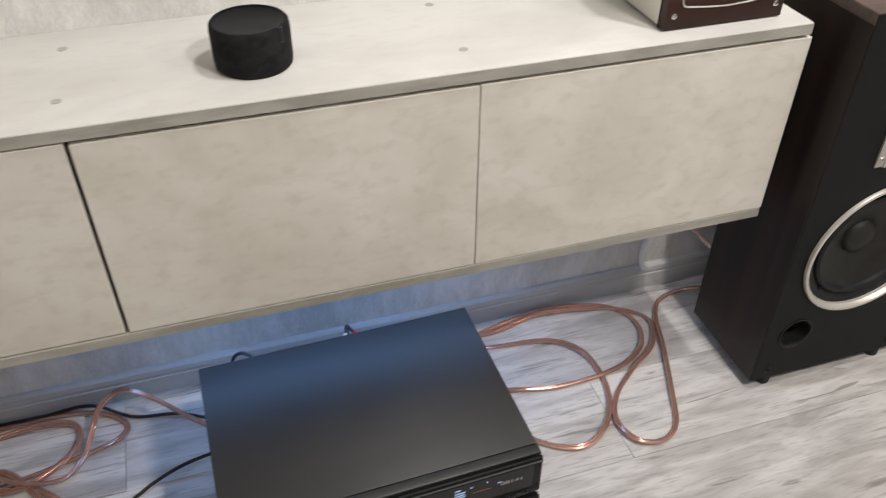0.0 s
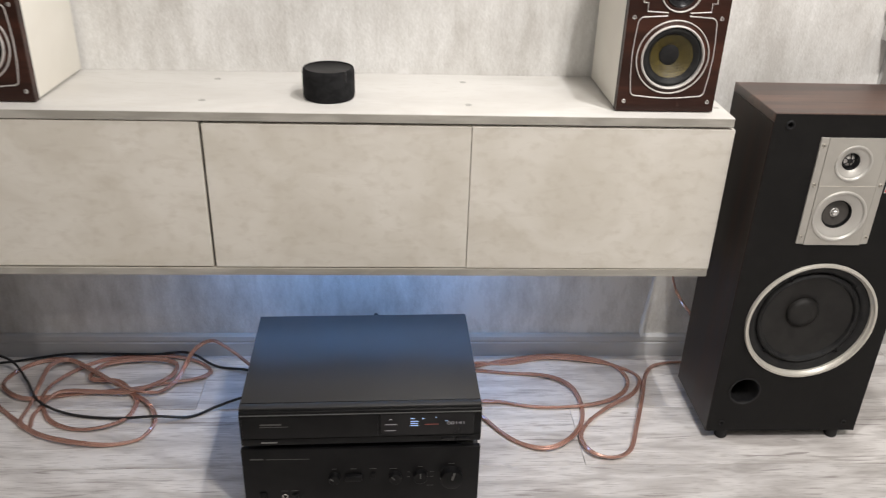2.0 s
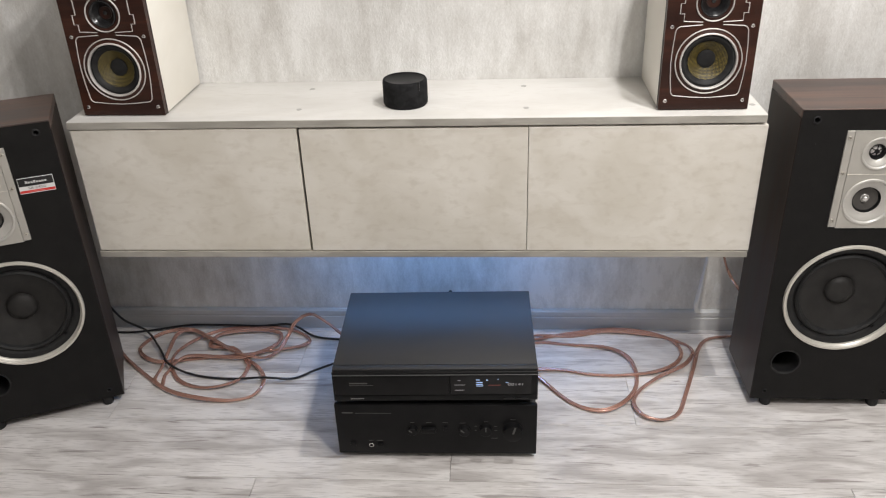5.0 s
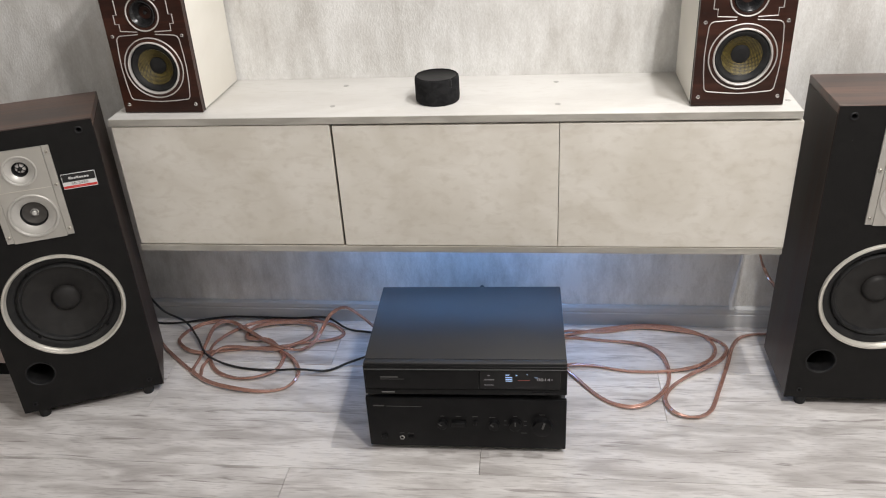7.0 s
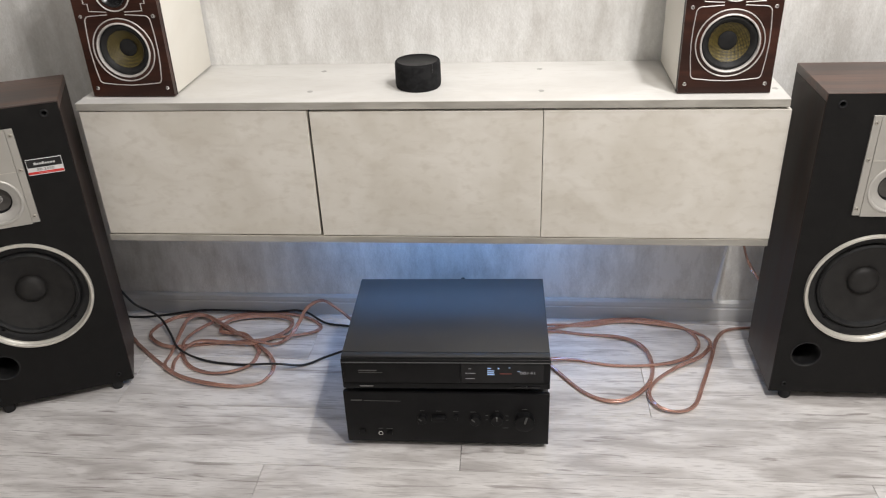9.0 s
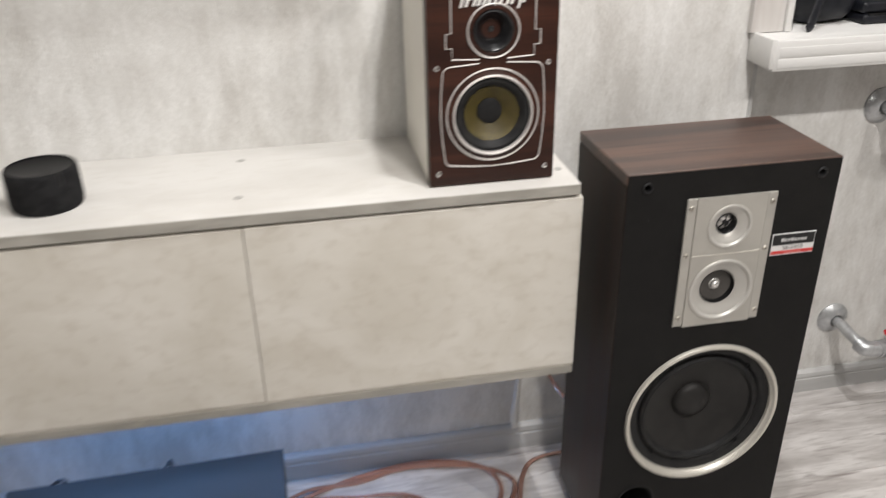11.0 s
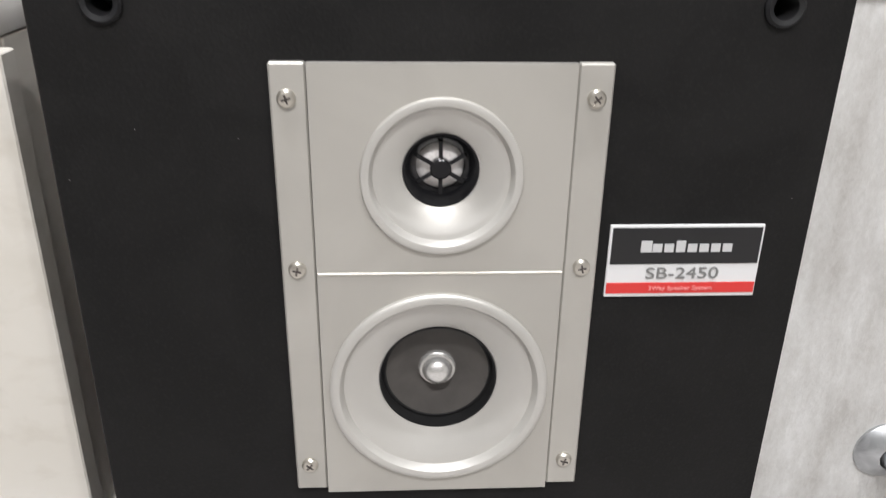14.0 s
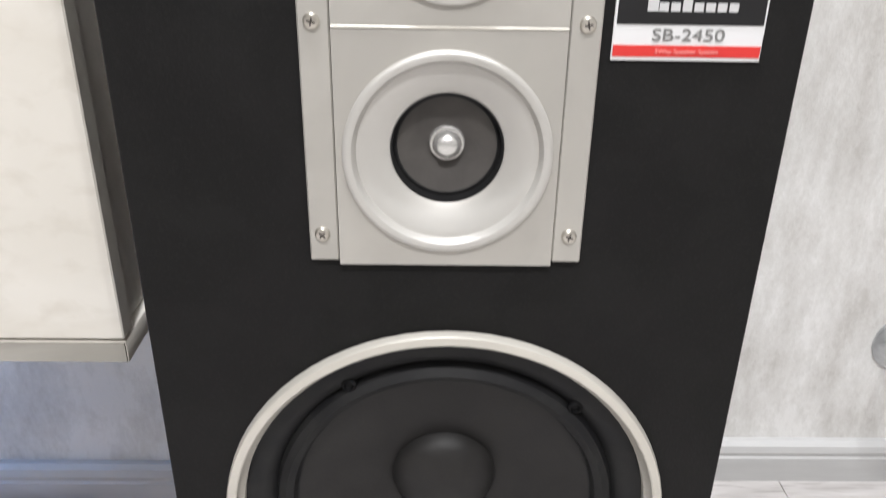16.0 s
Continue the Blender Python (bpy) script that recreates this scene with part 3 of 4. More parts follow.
    for sx in (-1, 1):
        x0, x1 = sorted((sx * 0.0563, sx * 0.0715))
        part("side_strip", block(x0, x1, fy, -0.0012, 0.4845, 0.7018, 0.0008, 1), SILVER_PAINT, p)
    zs = 0.6065
    part("upper_field", plate(-0.0559, 0.0559, zs + 0.0006, 0.7014, fy - 0.0006, -0.0012, [(0, 0.6525, 0.0353)]), SILVER_PAINT, p, smooth=False)
    part("lower_field", plate(-0.0559, 0.0559, 0.4826, zs - 0.0006, fy - 0.0006, -0.0012, [(0, 0.5440, 0.0526)]), SILVER_PAINT, p, smooth=False)
    part("divider", block(-0.0558, 0.0558, fy - 0.0012, fy, zs - 0.0004, zs + 0.0009, 0.0003, 1), RING_SILVER, p)
    y = fy - 0.0006
    part("tweeter_horn", lathe([(0.0354, 0.001), (0.0354, -0.0016), (0.0350, -0.0022), (0.0335, -0.0027), (0.0318, -0.0022), (0.0306, -0.0006), (0.0300, 0.0012), (0.0285, 0.0016), (0.0268, 0.0018), (0.0172, 0.0095), (0.0166, 0.012)], 0, 0.6525, y, 64), HORN_SILVER, p, "satin silver tweeter horn")
    tw = part("tweeter_throat", lathe([(0.0169, 0.0092), (0.0164, 0.0092), (0.0128, 0.0125), (0.0110, 0.0165), (0.0108, 0.0185)], 0, 0.6525, y, 48), BLACK_GLOSS, p)
    part("dome", lathe([(0.0110, 0.0182), (0.0095, 0.0166), (0.0070, 0.0156), (0.0045, 0.0150), (0, 0.0148)], 0, 0.6525, y, 40), DOME_FOIL, tw)
    plug_core = part("phase_plug", lathe([(0.0048, 0.0145), (0.0048, 0.0116), (0.0040, 0.0110), (0, 0.0110)], 0, 0.6525, y, 24), BLACK_GLOSS, p)
    for k in range(6):
        o = block(0.0042, 0.0122, -0.0006 + y + 0.0130, 0.0006 + y + 0.0130, -0.0009, 0.0009)
        bmesh.ops.transform(o, matrix=Matrix.Translation((0, 0, 0.6525)) @ Matrix.Rotation(k * math.pi / 3 + math.pi / 6, 4, "Y"), verts=o.verts[:])
        part("arm", o, BLACK_GLOSS, plug_core, smooth=False)
    part("midrange_horn", lathe([(0.0527, 0.001), (0.0527, -0.0018), (0.0520, -0.0026), (0.0500, -0.0032), (0.0480, -0.0026), (0.0466, -0.0008), (0.0459, 0.0014), (0.0442, 0.0018), (0.0420, 0.0020), (0.0292, 0.0100), (0.0286, 0.0120)], 0, 0.5440, y, 72), HORN_SILVER, p, "satin silver midrange horn")
    md = part("midrange_gasket", lathe([(0.0290, 0.0095), (0.0284, 0.0095), (0.0280, 0.0165), (0.0264, 0.0160), (0.0255, 0.0165)], 0, 0.5440, y, 56), RUBBER, p)
    part("cone", lathe([(0.0258, 0.0162), (0.018, 0.0185), (0.0095, 0.0212), (0.0090, 0.0222)], 0, 0.5440, y, 48), MID_CONE, md)
    part("dome", lathe([(0.0096, 0.0212), (0.0094, 0.0190), (0.0088, 0.0183), (0.0080, 0.0190), (0.0076, 0.0170), (0.0060, 0.0140), (0.0034, 0.0122), (0, 0.0117)], 0, 0.5440, y, 40), DOME_ALU, md, "polished aluminium dome")
    for i, pz in enumerate((0.687, 0.609, 0.500)):
        for sx in (-0.0645, 0.0645):
            cross_screw(p, sx, fy, pz, 0.0040, turn=0.3 + 0.5 * i + sx * 9)
    # maker's badge
    b = part("badge", block(0.0738, 0.1448, -0.0030, -0.0014, 0.5920, 0.6280, 0.0003, 1), BADGE_WHITE, s, "black, white and red printed badge")
    part("badge_field", block(0.0750, 0.1437, -0.0034, -0.0029, 0.6090, 0.6268), BADGE_BLACK, b, smooth=False)
    part("badge_stripe", block(0.0744, 0.1442, -0.0034, -0.0029, 0.5940, 0.5993), BADGE_RED, b, smooth=False)
    for k in range(8):
        tall = 0.0056 if k in (0, 3) else 0.0040
        x = 0.0885 + k * 0.0054
        part("badge_mark", block(x, x + (0.0050 if k == 0 else 0.0043), -0.0037, -0.0033, 0.6150, 0.6150 + tall), PALE_PRINT, b, smooth=False)
    writing("badge_model", "SB-2450", 0.0080, 0.1092, -0.0034, 0.6040, MODEL_PRINT, b, 0.0002, 0.034)
    writing("badge_line", "3Way Speaker System", 0.0030, 0.1092, -0.0036, 0.5966, PINK_PRINT, b, 0.0002, 0.030)
    return s


right_tower = tower_speaker(pose(1.1870, 0.949, 0))
copy_thing(right_tower, pose(-0.6725, 0.8695, 0, 0, 0, 23.5))


# wear that only this loudspeaker shows: chipped front top edge, specks of dust
for wx, ww in ((0.012, 0.006), (0.026, 0.009), (0.047, 0.004), (-0.055, 0.005), (-0.090, 0.003), (0.098, 0.003)):
    part("worn_spot", block(wx - ww / 2, wx + ww / 2, -0.0004, 0.0006, 0.7442, 0.7452, 0.0004, 1), WORN_CORE, right_tower)
for dx, dz in ((-0.130, 0.672), (-0.160, 0.650), (0.155, 0.640), (-0.088, 0.668)):
    part("dust_speck", lathe([(0.00025, 0), (0.0002, -0.0002), (0, -0.0003)], dx, dz, -0.0015, 8), MODEL_PRINT, right_tower)


# ---------------------------------------------------------------- shelf loudspeakers
def shelf_speaker(at):
    """Origin at the middle of the front's lower edge; the front faces -y."""
    s = thing("shelf_speaker", "two-way shelf loudspeaker, mahogany front with silver trim and cream sides", "loudspeaker", "pair of shelf loudspeakers", at=at)
    w, h, d = 0.0925, 0.338, 0.228
    for x0, x1 in ((-w, -w + 0.012), (w - 0.012, w)):
        part("side_panel", block(x0, x1, 0.0145, d, 0.003, h - 0.001, 0.0015), CREAM_PAINT, s, "cream painted side")
    for z0, z1 in ((0.003, 0.015), (h - 0.013, h - 0.001)):
        part("end_panel", block(-w + 0.0121, w - 0.0121, 0.0145, d, z0, z1, 0.0008, 1), CREAM_PAINT, s, "cream painted panel")
    part("back_panel", block(-w + 0.0121, w - 0.0121, d - 0.012, d - 0.001, 0.0151, h - 0.0131), CREAM_PAINT, s, smooth=False)
    part("front_panel", plate(-w, w, 0.002, h, 0.0, 0.0138, [(0, 0.104, 0.058), (0, 0.222, 0.034), (0, 0.300, 0.002)]), MAHOGANY, s, "dark mahogany veneer front", smooth=False)
    part("gasket", plate(-w - 0.0006, w + 0.0006, 0.0015, h + 0.0006, 0.0138, 0.0160, [(0, 0.104, 0.058), (0, 0.222, 0.034)]), RUBBER, s, smooth=False)
    part("outer_ring", lathe([(0.0680, -0.0002), (0.0678, -0.0022), (0.0668, -0.0030), (0.0656, -0.0022), (0.0652, -0.0002)], 0, 0.104, 0, 64), TRIM_SILVER, s)
    part("wood_ring", lathe([(0.0652, -0.0004), (0.0630, -0.0012), (0.0600, -0.0024), (0.0586, -0.0030)], 0, 0.104, 0, 64), MAHOGANY, s)
    ring = part("woofer_ring", lathe([(0.0590, -0.0026), (0.0584, -0.0046), (0.0568, -0.0056), (0.0552, -0.0046), (0.0546, -0.0020), (0.0545, 0.004)], 0, 0.104, 0, 64), TRIM_SILVER, s, "silver woofer ring")
    part("surround", lathe([(0.0548, 0.003), (0.0525, -0.0002), (0.0490, -0.0010), (0.0440, 0.0015), (0.0412, 0.006), (0.0400, 0.0068)], 0, 0.104, 0, 56), RUBBER, ring)
    part("cone", lathe([(0.0400, 0.0060), (0.034, 0.0100), (0.026, 0.0160), (0.0185, 0.0215), (0.0180, 0.0230)], 0, 0.104, 0, 56), KEVLAR, ring, "yellow woven cone")
    part("dust_cap", lathe([(0.0190, 0.0212), (0.0186, 0.0196), (0.0150, 0.0182), (0.008, 0.0174), (0, 0.0172)], 0, 0.104, 0, 32), RUBBER, ring)
    tr = part("tweeter_ring", lathe([(0.0377, -0.0002), (0.0374, -0.0024), (0.0364, -0.0032), (0.0352, -0.0026), (0.0347, -0.0004)], 0, 0.222, 0, 56), TRIM_SILVER, s, "thin silver tweeter ring")
    part("wood_collar", lathe([(0.0347, -0.0006), (0.0330, -0.0014), (0.0310, -0.0014), (0.0292, -0.0004), (0.0288, 0.002)], 0, 0.222, 0, 56), MAHOGANY, tr)
    horn = part("horn", lathe([(0.0289, 0.0010), (0.0280, -0.0022), (0.0262, -0.0028), (0.0235, 0.0002), (0.0200, 0.0065), (0.0165, 0.011), (0.0135, 0.0150), (0.0128, 0.018)], 0, 0.222, 0, 48), HORN_BLACK, tr)
    part("dome", lathe([(0.0132, 0.0152), (0.0112, 0.0148), (0.0080, 0.0140), (0.0048, 0.0146), (0, 0.0146)], 0, 0.222, 0, 32), MAHOGANY, horn)
    part("dome_cap", lathe([(0.0046, 0.0147), (0.0042, 0.0128), (0.002, 0.0120), (0, 0.0118)], 0, 0.222, 0, 20), HORN_BLACK, horn)
    # indicator window
    disp = part("indicator_window", block(-0.0345, 0.0345, -0.0022, 0.0, 0.2865, 0.3135, 0.0008, 1), BLACK_GLOSS, s, "dark indicator window")
    for zz in (0.2965, 0.3035):
        part("indicator_bar", block(-0.030, 0.030, -0.0027, -0.0021, zz - 0.0006, zz + 0.0006), BLACK_PLASTIC, disp, smooth=False)
    part("window_shade", block(-0.040, 0.040, -0.0016, 0.0, 0.3175, 0.3195, 0.0005, 1), MAHOGANY, disp)
    # raised script logo, drawn as a row of plain slanted strokes
    logo = bmesh.new()
    for x, hh, zc in ((-0.043, 0.020, 0.2650), (-0.036, 0.016, 0.2640), (-0.026, 0.0110, 0.2620), (-0.0195, 0.0110, 0.2620), (-0.0125, 0.0110, 0.2620), (-0.006, 0.0110, 0.2620), (0.0035, 0.019, 0.2655), (0.0105, 0.0120, 0.2625), (0.020, 0.0110, 0.2620), (0.0265, 0.0110, 0.2620), (0.036, 0.018, 0.2595), (0.043, 0.0110, 0.2630)):
        sweep([(x - 0.0026, -0.0012, zc - hh / 2), (x - 0.0009, -0.0016, zc - hh / 5), (x + 0.0009, -0.0016, zc + hh / 5), (x + 0.0026, -0.0012, zc + hh / 2)], 0.0040, 0.003, 8, up=(0, 1, 0), bm=logo)
    for x0, x1, z in ((-0.0385, -0.030, 0.2645), (-0.024, -0.0165, 0.2665), (-0.011, -0.003, 0.2570), (0.005, 0.0105, 0.2570), (0.021, 0.0265, 0.2660), (0.038, 0.044, 0.2665)):
        sweep([(x0, -0.0013, z), (x1, -0.0013, z + 0.0006)], 0.0028, 0.003, 6, up=(0, 1, 0), bm=logo)
    part("logo", logo, LOGO_WHITE, s, "raised white plain strokes in place of a script logo")

    def line(name, pts, width, closed=False):
        part(name, sweep([(x, -0.0006, z) for x, z in pts], width, 0.003, 8, closed, up=(0, 1, 0)), TRIM_SILVER, s)

    def corner(cx, cz, r, a0, a1, n=6):
        return [(cx + r * math.cos(radians(a0 + (a1 - a0) * k / n)), cz + r * math.sin(radians(a0 + (a1 - a0) * k / n))) for k in range(n + 1)]

    # frame round the woofer: bowed sides, broken at the top middle
    right_half = [(0.020, 0.1785)] + corner(0.060, 0.1640, 0.012, 80, 5) + [(0.0745, 0.135), (0.0755, 0.104), (0.0735, 0.070)] + corner(0.060, 0.0420, 0.010, -5, -80) + [(0.030, 0.0290), (0.0, 0.0275)]
    line("woofer_frame", right_half + [(-x, z) for x, z in right_half[-2::-1]], 0.0023)
    # stepped frame round the tweeter
    up_half = [(0.020, 0.1840), (0.0580, 0.1860), (0.0580, 0.2010), (0.0665, 0.2010), (0.0665, 0.2210), (0.0590, 0.2210), (0.0590, 0.2860), (0.0665, 0.2860), (0.0665, 0.3060), (0.0580, 0.3060), (0.0580, 0.3260)]
    line("tweeter_frame", up_half + [(-x, z) for x, z in up_half[::-1]], 0.0023)
    for pz in (0.021, 0.175, 0.318):
        for px in (-0.0795, 0.0795):
            cross_screw(s, px, 0.0, pz, 0.0042, CHROME, turn=0.5 + pz * 5 + px * 4)
    return s


right_shelf = shelf_speaker(pose(0.8475, 1.040, 0.7142))
copy_thing(right_shelf, pose(-0.4065, 1.046, 0.7142, 0, 0, -1.0))

# ---------------------------------------------------------------- wireless speaker
puck = thing("wireless_speaker", "small round black cloth-covered wireless speaker on the cabinet", "speaker", at=pose(0.213, 1.108, 0.714))
part("body", turn_up(lathe([(0, 0), (0.046, 0), (0.0485, -0.003), (0.0495, -0.010), (0.0495, -0.050), (0.0485, -0.056), (0.0465, -0.0585), (0.044, -0.0580)], segs=64), 0, 0, 0), FABRIC, puck)
part("top_disc", turn_up(lathe([(0.0450, -0.0575), (0.0440, -0.0570), (0.0425, -0.0562), (0, -0.0562)], segs=64), 0, 0, 0), BLACK_PLASTIC, puck)
part("tab", block(0.030, 0.036, -0.0385, -0.0345, 0.040, 0.060, 0.001, 1), CABLE_BLACK, puck)


# ---------------------------------------------------------------- hi-fi components
AX0, AX1, AY0, AY1 = 0.059, 0.503, 0.748, 1.045


def knob(parent, x, z, r, depth, name="knob", pointer=None):
    k = part(name, lathe([(0, -depth), (r * 0.9, -depth), (r, -depth + 0.001), (r, -0.001), (r * 1.12, 0)], x, z, AY0, 32), BLACK_PLASTIC, parent)
    if pointer is not None:
        o = block(-r * 0.10, r * 0.10, -depth - 0.0012, -depth + 0.0002, r * 0.1, r * 0.92)
        bmesh.ops.transform(o, matrix=Matrix.Translation((x, AY0, z)) @ Matrix.Rotation(radians(pointer), 4, "Y"), verts=o.verts[:])
        part("pointer", o, DIM_PRINT, k, smooth=False)
    return k


def turned(deg):
    return pose(0.2825, 0.752, 0, 0, 0, deg) @ pose(-0.2825, -0.750, 0)


amp = thing("stereo_amplifier", "black metal stereo amplifier with dark knobs standing on the floor", "amplifier", at=turned(0.8))
part("chassis", block(AX0 + 0.003, AX1 - 0.003, AY0 + 0.012, AY1, 0.016, 0.150, 0.002), BLACK_METAL, amp)
part("front_panel", block(AX0, AX1, AY0, AY0 + 0.0118, 0.014, 0.153, 0.0025), BLACK_PLASTIC, amp)
for k in range(14):
    part("vent_rib", block(AX0 + 0.05 + k * 0.025, AX0 + 0.058 + k * 0.025, AY0 + 0.06, AY1 - 0.06, 0.1501, 0.1515, 0.0005, 1), BLACK_PLASTIC, amp)
for fx in (AX0 + 0.045, AX1 - 0.045):
    for fy in (AY0 + 0.05, AY1 - 0.05):
        part("foot", turn_up(lathe([(0, -0.016), (0.018, -0.016), (0.020, -0.003), (0.018, 0), (0, 0)], segs=24), fx, fy, 0), RUBBER, amp)
part("maker_mark", block(AX0 + 0.016, AX0 + 0.040, AY0 - 0.0006, AY0 + 0.0005, 0.1290, 0.1320), DIM_PRINT, amp, "plain bar in place of the maker's mark", smooth=False)
part("model_line", block(AX0 + 0.045, AX0 + 0.125, AY0 - 0.0004, AY0 + 0.0005, 0.1290, 0.1303), DIM_PRINT, amp, smooth=False)
knob(amp, 0.229, 0.086, 0.0105, 0.013, pointer=-50)
part("selector_bar", block(0.249, 0.281, AY0 - 0.010, AY0 + 0.001, 0.080, 0.092, 0.002), BLACK_PLASTIC, amp)
part("push_button", block(0.298, 0.306, AY0 - 0.005, AY0 + 0.001, 0.082, 0.094, 0.001), BLACK_PLASTIC, amp)
knob(amp, 0.344, 0.086, 0.0115, 0.013, pointer=-45)
knob(amp, 0.391, 0.088, 0.0135, 0.013, pointer=0)
knob(amp, 0.450, 0.086, 0.0210, 0.018, "volume_knob", pointer=15)
part("power_button", block(0.087, 0.099, AY0 - 0.004, AY0 + 0.001, 0.036, 0.048, 0.001), BLACK_PLASTIC, amp)
part("headphone_jack", lathe([(0.0058, 0.0005), (0.0058, -0.002), (0.0048, -0.0032), (0.0036, -0.0024), (0.0032, 0.004), (0, 0.004)], 0.1345, 0.040, AY0, 24), CHROME, amp, "chrome-ringed headphone socket")
part("switch_cap", block(0.148, 0.160, AY0 - 0.004, AY0 + 0.001, 0.036, 0.044, 0.001), BLACK_PLASTIC, amp)
for tx, tz, tw in ((0.229, 0.104, 0.009), (0.265, 0.104, 0.012), (0.302, 0.104, 0.012), (0.340, 0.103, 0.014), (0.391, 0.107, 0.008), (0.450, 0.113, 0.012), (0.369, 0.094, 0.006), (0.413, 0.094, 0.007), (0.369, 0.082, 0.005), (0.413, 0.082, 0.006), (0.410, 0.060, 0.013), (0.134, 0.052, 0.010), (0.154, 0.052, 0.014)):
    part("print_line", block(tx - tw / 2, tx + tw / 2, AY0 - 0.0003, AY0 + 0.0005, tz - 0.0006, tz + 0.0006), DIM_PRINT, amp, smooth=False)

PX0, PX1, PY1 = 0.062, 0.503, 1.068
player = thing("disc_player", "black metal disc player with small lit display on the amplifier", "disc player", at=turned(1.6))
part("chassis", block(PX0 + 0.004, PX1 - 0.004, AY0 + 0.02, PY1, 0.163, 0.200), BLACK_METAL, player, smooth=False)
part("lid", block(PX0 + 0.001, PX1 - 0.001, AY0 + 0.0241, PY1, 0.1995, 0.2445, 0.0015), BLACK_METAL, player, "satin black steel lid")
front = part("front_panel", block(PX0, PX1, AY0 + 0.001, AY0 + 0.0078, 0.164, 0.2400, 0.0025, 3), BLACK_PLASTIC, player)
part("lid_front", block(PX0 + 0.0005, PX1 - 0.0005, AY0 + 0.0080, AY0 + 0.0234, 0.1995, 0.2440, 0.0015), BLACK_METAL, player)
part("panel_lip", block(PX0 + 0.001, PX1 - 0.001, AY0 - 0.0012, AY0 + 0.006, 0.2330, 0.2345, 0.0004, 1), EDGE_LINE, front, "thin bright upper edge line")
for fx in (PX0 + 0.06, PX1 - 0.06):
    for fy in (AY0 + 0.055, PY1 - 0.09):
        part("foot", turn_up(lathe([(0, -0.0115), (0.014, -0.0115), (0.015, -0.002), (0.014, 0), (0, 0)], segs=20), fx, fy, 0.1515), RUBBER, player)
part("disc_tray", block(PX0 + 0.004, 0.3125, AY0 - 0.0012, AY0 + 0.003, 0.182, 0.2315, 0.0012), BLACK_PLASTIC, player)
part("lower_strip", block(PX0 + 0.002, PX1 - 0.002, AY0 - 0.0004, AY0 + 0.003, 0.166, 0.1795, 0.001), BLACK_PLASTIC, player)
win = part("display_window", block(0.3155, 0.489, AY0 - 0.0010, AY0 + 0.003, 0.182, 0.2315, 0.0008, 1), BLACK_GLOSS, player, "glossy black display window")
part("maker_mark", block(0.099, 0.128, AY0 - 0.0012, AY0, 0.1712, 0.1736), MODEL_PRINT, player, "plain bar in place of the maker's mark", smooth=False)
part("model_line", block(0.099, 0.138, AY0 - 0.0018, AY0 - 0.001, 0.2125, 0.2155), DIM_PRINT, player, smooth=False)
part("model_line", block(0.099, 0.150, AY0 - 0.0018, AY0 - 0.001, 0.2080, 0.2090), DIM_PRINT, player, smooth=False)
for x0, x1, z in ((0.371, 0.379, 0.221), (0.371, 0.386, 0.2145), (0.371, 0.385, 0.2095), (0.371, 0.386, 0.205)):
    part("display_bar", block(x0, x1, AY0 - 0.0014, AY0 - 0.0009, z - 0.0010, z + 0.0010), DISPLAY_BLUE, win, smooth=False)
for x0, x1, z, m in ((0.332, 0.338, 0.2195, DISPLAY_DIM), (0.325, 0.347, 0.2080, DISPLAY_DIM), (0.325, 0.345, 0.1940, DISPLAY_DIM), (0.397, 0.423, 0.2070, DISPLAY_RED), (0.4165, 0.4195, 0.2225, DISPLAY_BLUE), (0.434, 0.440, 0.2140, DISPLAY_BLUE)):
    part("display_bar", block(x0, x1, AY0 - 0.0014, AY0 - 0.0009, z - 0.0006, z + 0.0006), m, win, smooth=False)
writing("display_digits", "00141", 0.0095, 0.456, AY0 - 0.0012, 0.2085, DISPLAY_DIM, win, 0.0002, 0.032)
tri = bmesh.new()
tri.faces.new([tri.verts.new((0.393 + dx, AY0 - 0.0013, 0.2205 + dz)) for dx, dz in ((0, -0.002), (0.005, 0), (0, 0.002))])
part("display_arrow", tri, DISPLAY_BLUE, win, smooth=False)
for x0, x1 in ((0.428, 0.452), (0.456, 0.482)):
    part("push_button", block(x0, x1, AY0 - 0.0035, AY0 + 0.002, 0.169, 0.1745, 0.0012), BLACK_GLOSS, player)

for px, sleeve in ((0.300, BADGE_WHITE), (0.317, BADGE_RED)):
    plug = part("phono_plug", sweep([(px, PY1 - 0.004, 0.217), (px, PY1 + 0.018, 0.218), (px, PY1 + 0.026, 0.219)], 0.009, 0.009, 12), sleeve, player, "white phono plug" if sleeve is BADGE_WHITE else "red phono plug")
    part("plug_lead", sweep(smooth_path([(px, PY1 + 0.024, 0.219), (px + (0.308 - px) * 0.5, PY1 + 0.038, 0.216), (0.308, PY1 + 0.050, 0.212), (0.309, PY1 + 0.053, 0.16)]), 0.006, 0.006), CABLE_BLACK, plug)
part("rear_terminal", block(0.346, 0.362, PY1, PY1 + 0.006, 0.218, 0.230, 0.002), BLACK_PLASTIC, player)
part("power_lead", sweep(smooth_path([(0.150, PY1 - 0.004, 0.210), (0.146, PY1 + 0.030, 0.211), (0.130, PY1 + 0.046, 0.212), (0.114, PY1 + 0.040, 0.200), (0.107, PY1 + 0.03, 0.12), (0.10, PY1 + 0.03, 0.02)]), 0.006, 0.006), CABLE_BLACK, player)

